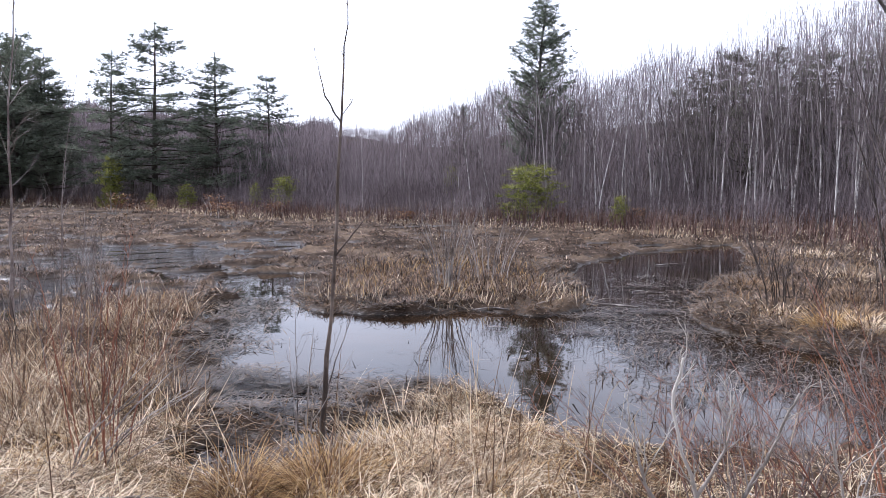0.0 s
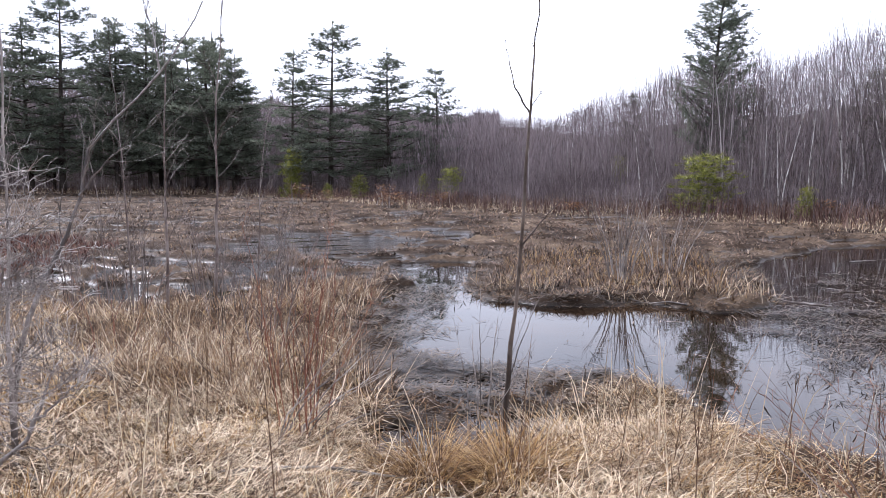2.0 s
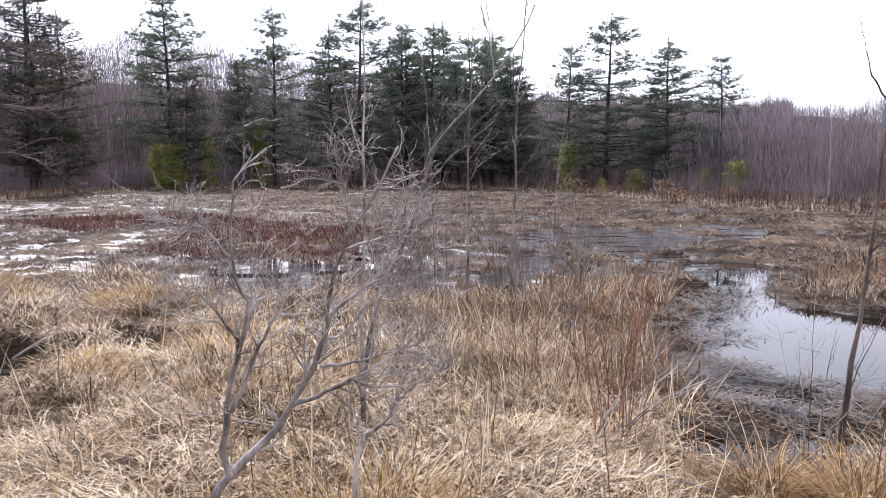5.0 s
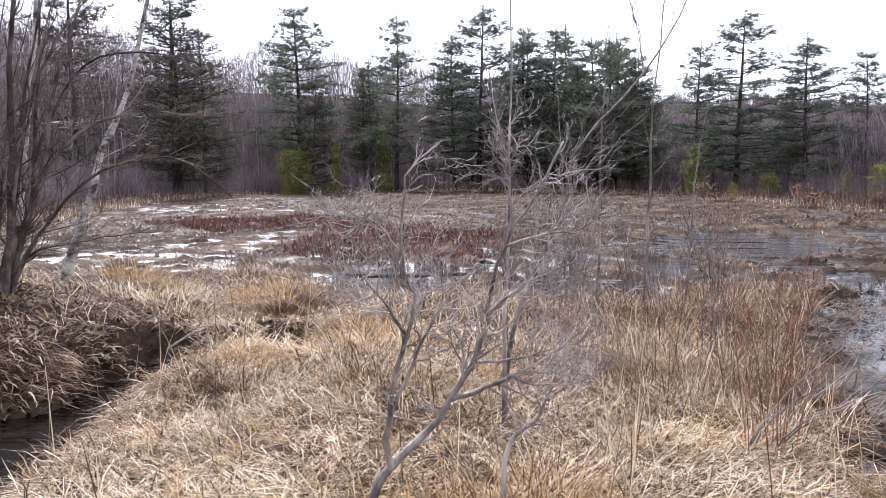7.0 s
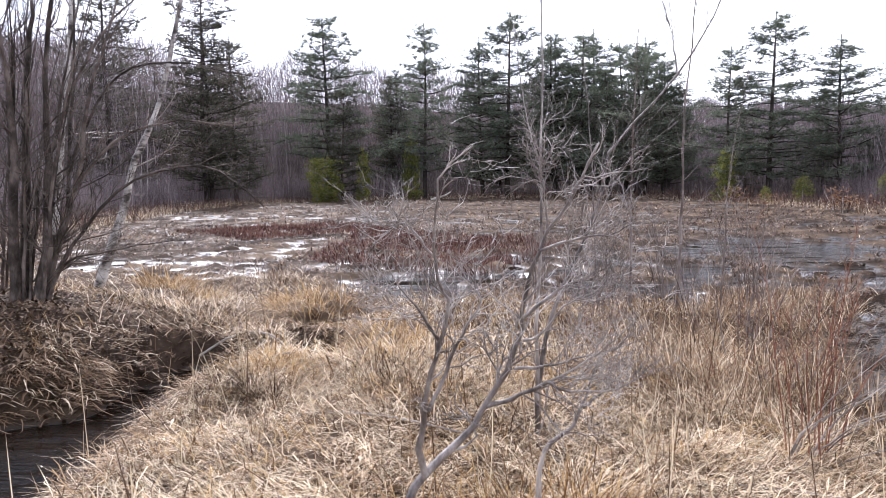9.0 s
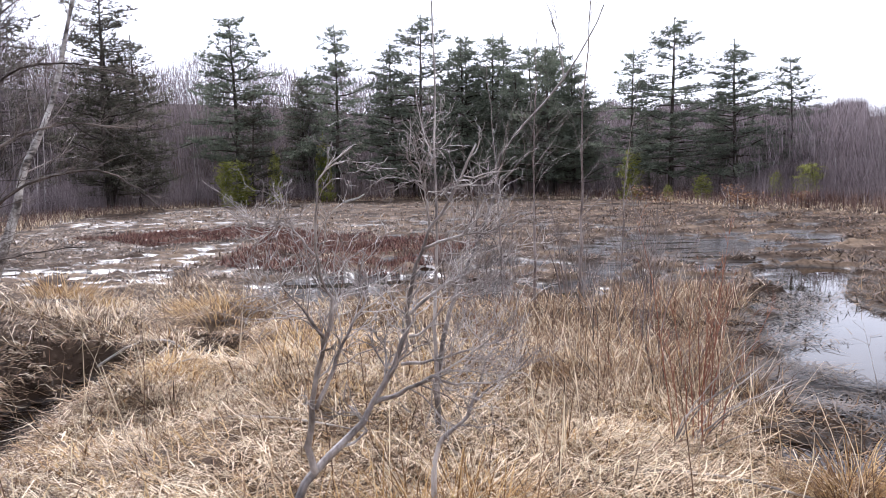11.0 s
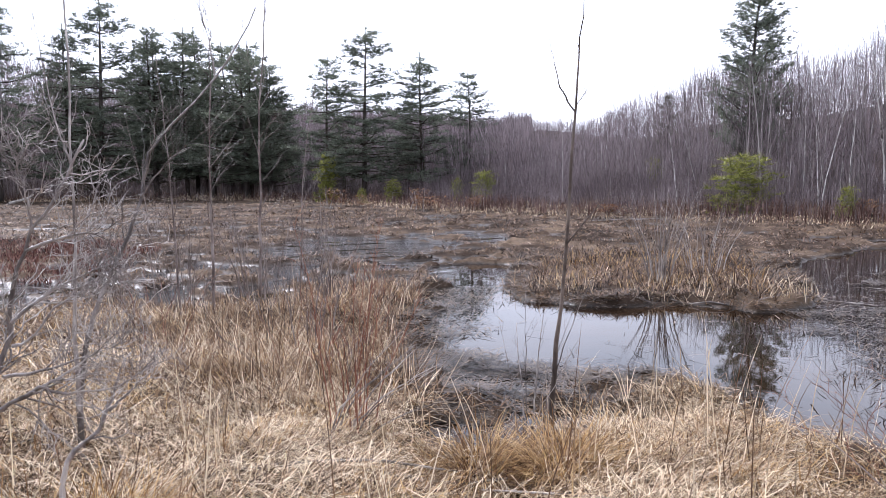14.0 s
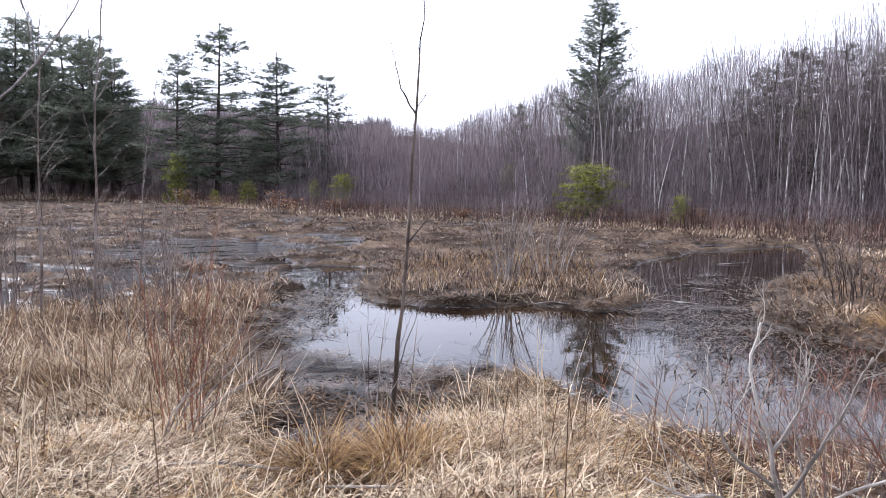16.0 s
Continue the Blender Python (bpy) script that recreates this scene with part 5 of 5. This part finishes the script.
# the forked sapling at the water
shrub("forked_sapling", "slender bare sapling with a forked tip at the water", "sapling", 8, [
    ([(-0.675, 5.12, -0.05), (-0.645, 5.08, 0.38), (-0.61, 5.03, 0.8), (-0.55, 4.95, 1.37), (-0.5, 4.87, 1.97), (-0.48, 4.85, 2.25), (-0.46, 4.83, 2.47), (-0.46, 4.82, 2.69)], 0.0175),
    ([(-0.5, 4.87, 1.95), (-0.57, 4.86, 2.07), (-0.615, 4.85, 2.22), (-0.645, 4.85, 2.37)], 0.0065),
    ([(-0.505, 4.87, 1.98), (-0.465, 4.89, 2.04), (-0.43, 4.9, 2.08)], 0.0035),
    ([(-0.56, 4.97, 1.2), (-0.43, 4.98, 1.36), (-0.31, 4.98, 1.5), (-0.2, 4.98, 1.64)], 0.006)], ALDER_BARK, ALDER_BARK, count=5, length=0.08, lo=0.2, sub=0, blunt=0.12)
shrub("water_shoots", "thin dark shoots springing beside the forked sapling", "shrub", 9, fan(9, -0.85, 5.25, 8, 0.5, 1.0, 0.007, 0.35), BARK, TWIG, count=5, length=0.22, sub=1)

# red-stemmed clump and its neighbours
shrub("red_osier", "clump of thin upright reddish stems in dry grass", "shrub", 10, fan(10, -1.74, 4.5, 12, 0.6, 1.4, 0.005, 0.3, (0.05, 0.0), 0.14), RED_TWIG, RED_TWIG, count=9, length=0.26, sub=2, up=0.15, angle=(0.2, 0.7))
shrub("broken_stems", "bundle of leaning grey stems at the foot of the red clump", "shrub", 12, fan(12, -1.85, 4.38, 8, 0.25, 0.7, 0.007, 0.25, (0.5, 0.05), 0.12), BARK, BARK, count=3, length=0.18, sub=1)
for i, (x, y, n, tall) in enumerate(((-2.6, 5.8, 12, 0.9), (-3.3, 6.6, 12, 0.95), (-3.7, 7.6, 14, 1.0), (-2.5, 7.0, 10, 0.8), (-4.6, 7.3, 12, 1.0), (-3.0, 8.6, 10, 0.8), (-4.2, 6.2, 10, 0.9), (-2.2, 6.0, 10, 0.7), (-3.0, 7.4, 10, 0.75), (-5.2, 7.6, 10, 0.8), (-2.2, 5.2, 9, 0.7))):
    shrub("sweet_gale", "low thicket of fine dark brown stems in the reeds", "shrub", 20 + i, fan(20 + i, x, y, int(n * 0.6), tall * 0.5, tall, 0.0045, 0.5, (0, 0), 0.4), (RED_TWIG, ALDER_BARK, ALDER_BARK)[i % 3], TWIG, "gale thickets", count=6, length=0.3, sub=2, up=0.25)

# the cluster of grey saplings behind the reeds
for i, (x, y, tall, lx, r) in enumerate(((-5.1, 7.9, 2.9, -0.15, 0.016), (-4.75, 8.0, 3.1, 0.12, 0.02), (-4.3, 8.2, 4.2, 0.35, 0.019), (-3.9, 8.4, 2.6, 0.3, 0.011), (-5.6, 8.2, 2.4, -0.3, 0.011))):
    z = foot(x, y)
    shrub("grey_sapling", "thin grey leafless sapling standing in the reeds", "sapling", 30 + i, [([(x, y, z - 0.1), (x + lx * 0.2, y, z + tall * 0.3), (x + lx * 0.35, y, z + tall * 0.6), (x + lx, y, z + tall)], r)], TWIG, TWIG, "grey saplings", count=16, length=0.75, lo=0.2, sub=3, up=0.2, sub2=1)
for i, (x, y, tall, n) in enumerate(((-4.5, 8.6, 1.5, 12), (-5.4, 8.5, 1.4, 10), (-3.7, 8.9, 1.3, 10), (-6.2, 8.3, 1.2, 9), (-2.9, 6.4, 1.2, 6))):
    shrub("grey_alder", "tangle of thin purple-grey shoots on the wet shore", "shrub", 40 + i, fan(40 + i, x, y, n, tall * 0.6, tall, 0.008, 0.5, (0, 0), 0.25), TWIG, TWIG, "shore alders", count=8, length=0.45, sub=3)

# bleached dead shrub, and the bush on the other side
shrub("dead_shrub", "bleached dead shrub with blunt broken branches over the water", "shrub", 14, [
    ([(0.63, 2.0, 0.05), (0.62, 2.02, 0.6), (0.6, 2.05, 0.88), (0.58, 2.08, 1.02), (0.55, 2.12, 1.15), (0.57, 2.12, 1.26)], 0.0075),
    ([(0.6, 2.05, 0.86), (0.68, 2.06, 0.98), (0.75, 2.07, 1.1), (0.79, 2.06, 1.2)], 0.0058), ([(0.6, 2.04, 0.8), (0.72, 2.03, 0.9), (0.84, 2.02, 0.95), (0.9, 2.02, 1.0)], 0.0052),
    ([(0.6, 2.05, 0.9), (0.5, 2.08, 0.98), (0.47, 2.1, 1.08), (0.45, 2.1, 1.16)], 0.0048), ([(0.6, 2.05, 0.83), (0.46, 2.0, 0.9), (0.38, 1.98, 0.91), (0.3, 2.0, 0.94)], 0.0048),
    ([(0.59, 2.07, 0.98), (0.66, 2.1, 1.08), (0.68, 2.12, 1.18)], 0.0042), ([(0.62, 2.03, 0.72), (0.52, 1.96, 0.8), (0.4, 1.9, 0.86)], 0.0042)], DEADWOOD, DEADWOOD, count=6, length=0.2, sub=3, lo=0.35, thin=0.5, crook=0.24, blunt=0.4, up=0.2, angle=(0.4, 0.7))
shrub("dead_stem_clump", "few bleached dead stems leaning in straw", "shrub", 15, [([(1.05, 2.3, 0.1), (1.06, 2.32, 0.7), (1.02, 2.35, 0.95), (0.98, 2.36, 1.15)], 0.0065), ([(1.15, 2.5, 0.1), (1.2, 2.55, 0.75), (1.28, 2.55, 0.92), (1.36, 2.5, 0.9)], 0.005), ([(0.86, 2.5, 0.1), (0.84, 2.52, 0.7), (0.8, 2.55, 0.98)], 0.004)], DEADWOOD, DEADWOOD, count=4, length=0.25, sub=1)
shrub("pond_bush", "dense bush of grey ascending stems beside the pond", "shrub", 16, fan(16, 3.5, 5.2, 32, 1.6, 3.1, 0.013, 0.85, (-0.15, 0.1), 0.4), ALDER_BARK, TWIG, count=9, length=0.5, sub=3, lo=0.25, sub2=1)
shrub("pond_bush", "dense bush of grey ascending stems beside the pond", "shrub", 17, fan(17, 4.0, 5.9, 18, 1.2, 2.2, 0.012, 0.6, (-0.1, 0.1), 0.35), ALDER_BARK, TWIG, count=8, length=0.45, sub=3)
# thickets added mostly out of view, so the pond mirrors less sky
for i, (x, y, n, t0, t1) in enumerate(((5.3, 8.6, 26, 1.8, 3.4), (6.2, 9.6, 26, 2.0, 3.8), (5.6, 7.6, 24, 1.6, 3.2), (7.2, 8.4, 26, 2.2, 4.0), (7.6, 11.2, 24, 2.2, 4.0))):
    shrub("bank_thicket", "tall dense thicket of grey-brown shoots, added at the edge of view to darken the pond's reflection", "shrub", 400 + i, fan(400 + i, x, y, int(n * 0.7), t0, t1, 0.012, 0.8, (0, 0), 0.5), ALDER_BARK, TWIG, "bank thickets", count=9, length=0.6, sub=4, lo=0.2)
shrub("brown_bush", "low tangle of reddish-brown twigs in straw by the water", "shrub", 90, fan(90, 1.62, 2.6, 26, 0.45, 1.05, 0.006, 0.5, (-0.05, 0.15), 0.25), RED_TWIG, TWIG, count=9, length=0.34, sub=3, up=0.05, angle=(0.3, 0.9))
shrub("brown_bush", "low tangle of reddish-brown twigs in straw by the water", "shrub", 91, fan(91, 2.1, 3.5, 28, 0.6, 1.2, 0.007, 0.55, (-0.05, 0.1), 0.3), RED_TWIG, TWIG, count=9, length=0.36, sub=3, up=0.05, angle=(0.3, 0.9))
for i, (x, y, n, tall) in enumerate(((1.15, 3.3, 18, 0.75), (1.6, 4.0, 20, 0.7), (2.5, 4.4, 22, 0.9), (2.9, 3.7, 22, 1.1))):
    shrub("brown_bush", "low tangle of reddish-brown twigs in straw by the water", "shrub", 420 + i, fan(420 + i, x, y, n, tall * 0.45, tall, 0.005, 0.5, (-0.05, 0.1), 0.3), TWIG, RED_TWIG, count=7, length=0.32, sub=3, up=0.05, angle=(0.3, 0.9))
shrub("leaning_branch", "dark bare branch reaching over the shore with peeling bark", "tree", 18, [([(2.3, 2.0, 0.0), (2.05, 2.1, 0.8), (1.7, 2.25, 1.5), (1.31, 2.46, 1.91), (1.21, 2.52, 2.04), (1.15, 2.55, 2.18), (1.1, 2.57, 2.5)], 0.013)], BARK, BARK, count=5, length=0.4, lo=0.45, sub=1)
shrub("island_shrub", "fan of thin dark stems on the low island", "shrub", 19, fan(19, 0.12, 11.2, 26, 0.8, 1.45, 0.009, 0.6, (0.05, 0.1), 0.15), BARK, TWIG, count=6, length=0.35, sub=2, up=0.2)
shrub("island_shrub", "fan of thin dark stems on the low island", "shrub", 50, fan(50, 0.75, 12.4, 18, 0.7, 1.2, 0.008, 0.6, (0, 0), 0.3), BARK, TWIG, count=6, length=0.3, sub=2, up=0.2)
for i, (x, y, tall) in enumerate(((4.1, 9.6, 1.0), (4.6, 10.3, 1.0), (5.3, 9.6, 1.2), (5.0, 12.2, 1.1), (6.2, 8.4, 1.5), (6.9, 11, 1.3), (5.8, 7.7, 1.4))):
    shrub("bank_shrub", "thin tangled grey shrub on the far bank", "shrub", 52 + i, fan(52 + i, x, y, 14, tall * 0.5, tall, 0.009, 0.5, (0, 0), 0.3), ALDER_BARK, TWIG, "bank shrubs", count=6, length=0.35, sub=2)

# alders and birches by the creek
shrub("alder_clump", "tall many-stemmed leafless alder on the creek bank", "alder", 70, [
    ([(-8.76, 3.04, 0.15), (-8.72, 3.05, 1.06), (-8.66, 3.09, 1.91), (-8.63, 3.06, 2.75), (-8.61, 3.01, 3.56), (-8.55, 2.9, 5.0)], 0.062),
    ([(-8.84, 3.13, 0.1), (-8.85, 3.22, 1.04), (-8.87, 3.28, 2.14), (-8.88, 3.37, 3.02), (-8.89, 3.45, 3.68), (-8.9, 3.6, 5.4)], 0.058),
    ([(-8.73, 3.15, 0.15), (-8.64, 3.33, 1.03), (-8.6, 3.38, 1.91), (-8.57, 3.4, 2.77), (-8.51, 3.5, 3.62), (-8.38, 3.7, 5.1)], 0.06),
    ([(-8.81, 3.21, 0.15), (-8.69, 3.43, 0.93), (-8.57, 3.61, 1.68), (-8.47, 3.76, 2.56), (-8.32, 3.97, 3.3), (-8.1, 4.3, 4.7)], 0.042),
    ([(-8.92, 3.21, 0.2), (-8.92, 3.38, 0.83), (-8.89, 3.61, 1.18), (-8.9, 3.75, 2.37), (-8.93, 3.85, 3.29), (-8.94, 3.96, 4.6)], 0.036),
    ([(-8.82, 3.46, 1.92), (-8.74, 3.75, 2.72), (-8.62, 4.06, 3.31), (-8.5, 4.36, 3.65), (-8.37, 4.66, 3.94)], 0.02)],
    ALDER_BARK, ALDER_BARK, "alders", count=26, length=1.0, lo=0.12, sub=4, up=-0.05, sub2=2, crook=0.17, thin=0.24)
for x, y, n, t0, t1, s, seed in ((-8.75, 3.1, 13, 2.0, 4.6, 1.0, 71), (-9.2, 2.6, 9, 2.6, 4.6, 1.3, 72), (-9.8, 3.2, 8, 2.4, 4.4, 1.2, 76)):
    shrub("alder_shoots", "thicket of thin dark alder shoots round the old stems", "alder", seed, fan(seed, x, y, n, t0, t1, 0.022, s, (0.1, 0.25), 0.35), ALDER_BARK, ALDER_BARK, "alders", count=14, length=0.8, lo=0.15, sub=4, up=-0.05, sub2=2, crook=0.17, thin=0.26)
shrub("drooping_alder", "low alder limbs arching down over the marsh with fine twigs", "alder", 73, [
    ([(-8.7, 3.2, 0.15), (-8.67, 3.3, 0.5), (-8.57, 3.44, 0.89), (-8.46, 3.61, 1.22), (-8.27, 3.92, 1.6), (-8.06, 4.25, 1.81), (-7.81, 4.61, 1.86), (-7.62, 4.84, 1.68), (-7.41, 5.07, 1.41)], 0.03),
    ([(-8.59, 3.24, 0.65), (-8.43, 3.45, 0.92), (-8.19, 3.8, 1.02), (-7.94, 4.14, 1.08), (-7.71, 4.4, 1.1)], 0.016),
    ([(-8.72, 3.45, 1.02), (-8.61, 3.72, 1.77), (-8.43, 4.13, 2.21), (-8.18, 4.6, 2.35), (-7.92, 5.02, 2.29), (-7.69, 5.37, 2.38)], 0.02),
    ([(-8.84, 3.68, 1.82), (-8.76, 3.98, 2.55), (-8.64, 4.33, 2.93), (-8.42, 4.83, 2.99), (-8.21, 5.24, 2.9), (-8.03, 5.58, 2.86)], 0.018)], ALDER_BARK, ALDER_BARK, count=34, length=0.75, lo=0.2, sub=4, up=-0.15, sub2=2, crook=0.18, thin=0.34)
shrub("leaning_birch", "white paper birch leaning over the marsh, dark scars", "birch tree", 74, [
    ([(-10.55, 4.5, 0.0), (-10.3, 4.85, 1.2), (-10.2, 5.06, 2.0), (-10.05, 5.35, 2.75), (-9.88, 5.67, 4.15), (-9.75, 5.9, 5.6), (-9.7, 6.0, 6.8)], 0.066)], BIRCH, TWIG, count=26, length=1.2, lo=0.3, sub=4, up=-0.05, sub2=2, thin=0.2)
shrub("upright_birch", "white birch trunk rising among alder stems", "birch tree", 75, [([(-9.75, 3.7, 0.2), (-9.65, 3.85, 1.5), (-9.57, 4.04, 3.1), (-9.5, 4.15, 4.6), (-9.45, 4.2, 6.0)], 0.05)], BIRCH, TWIG, count=18, length=1.0, lo=0.3, sub=3, sub2=1)
for i, (x, y, tall, n) in enumerate(((-10.6, 3.0, 2.2, 10), (-9.8, 2.4, 2.4, 10), (-11.8, 4.0, 2.0, 10), (-13, 4.6, 2.2, 10), (-12.5, 3.2, 3.0, 10))):
    shrub("bank_alder", "thicket of thin alder shoots on the creek bank", "alder", 80 + i, fan(80 + i, x, y, n, tall * 0.6, tall, 0.014, 0.8, (0, 0), 0.4), ALDER_BARK, TWIG, "bank alders", count=9, length=0.6, sub=3)


# ---- fallen wood ----
def stick(name, label, ctrl, r, mat, seed):
    g, root = np.random.default_rng(seed), thing(name, label, "stick", "fallen sticks")
    line = curve(ctrl, 10)
    part("stem", mesh_of("stem", *tube(line, r * np.linspace(1, 0.45, len(line)), 6), mat, True), root)
    part("side_twig", mesh_of("side_twig", *twigs_on(g, line, r, 1, 0.25, 0.2, sub=0)[0], mat, True), root)


def lying(x, y, turn, length, r, label, mat, seed, rise=0.05):
    c, s = math.cos(radians(turn)), math.sin(radians(turn))
    pts = [(x + c * k * length, y + s * k * length, max(foot(x + c * k * length, y + s * k * length), 0) + r + rise * (0.4 + k)) for k in (-0.5, -0.15, 0.2, 0.5)]
    stick("fallen_stick", label, pts, r, mat, seed)


for i, (x, y, turn, length, r) in enumerate(((-1.7, 3.7, 25, 1.5, 0.012), (-2.6, 3.4, 160, 1.1, 0.01), (-1.2, 3.9, 5, 0.9, 0.01), (-0.3, 3.75, 178, 1.1, 0.009), (-3.6, 3.0, 12, 1.3, 0.009), (0.7, 3.2, 30, 0.9, 0.01), (2.0, 3.7, 150, 1.2, 0.012), (-5.3, 3.2, 40, 1.0, 0.01), (-6.3, 4.1, 20, 1.1, 0.012))):
    lying(x, y, turn, length, r, "weathered grey stick lying in the dead grass", DEADWOOD, 200 + i, 0.1)
for i, (x, y, turn, length, r) in enumerate(((2.2, 10.5, 150, 0.8, 0.009), (-0.6, 10.15, 28, 0.9, 0.009), (0.55, 10.02, 160, 0.7, 0.01), (0.1, 10.0, 12, 0.6, 0.008), (1.3, 10.1, 35, 0.5, 0.008), (3.0, 11.6, 152, 0.5, 0.008), (4.4, 15.2, 20, 0.7, 0.011), (-1.0, 5.55, 150, 0.6, 0.01), (-1.7, 11.0, 60, 0.5, 0.008))):
    lying(x, y, turn, length, r, "wet pale stick stranded at the pond's rim", BARK, 230 + i, 0.02)
lying(-44, 47.5, 60, 1.7, 0.13, "pale weathered log at the far edge of the marsh", DEADWOOD, 250, 0.5)


# ---- leaf-clad shrubs at the far edge ----
def leafy(x, y, tall, wide, seed):
    g, root, z = np.random.default_rng(seed), thing("oak_shrub", "shrub that keeps its dead orange-red leaves, at the marsh edge", "shrub", "leaf-clad shrubs"), foot(x, y)
    for _ in range(5):
        line = wander(g, (x + g.normal(0, 0.15), y + g.normal(0, 0.15), z - 0.05), (g.normal(0, 0.3), g.normal(0, 0.3), 1), tall, 4, 0.1)
        part("stem", mesh_of("stem", *tube(line, 0.02 * np.linspace(1, 0.3, 5), 4), BARK), root)
    n = 190
    c = np.stack([x + g.normal(0, wide * 0.32, n), y + g.normal(0, wide * 0.32, n), z + tall * (0.25 + 0.75 * g.random(n))], -1)
    part("foliage", mesh_of("foliage", *blades(c, 0.14, g.uniform(0, 6.28, n), g.uniform(-0.8, 0.8, n), g.uniform(-1, 0.5, n), 0.09, 2), ORANGE_LEAF), root)


for i, (x, y, tall, wide) in enumerate(OAKS):
    leafy(x, y, tall, wide, 300 + i)
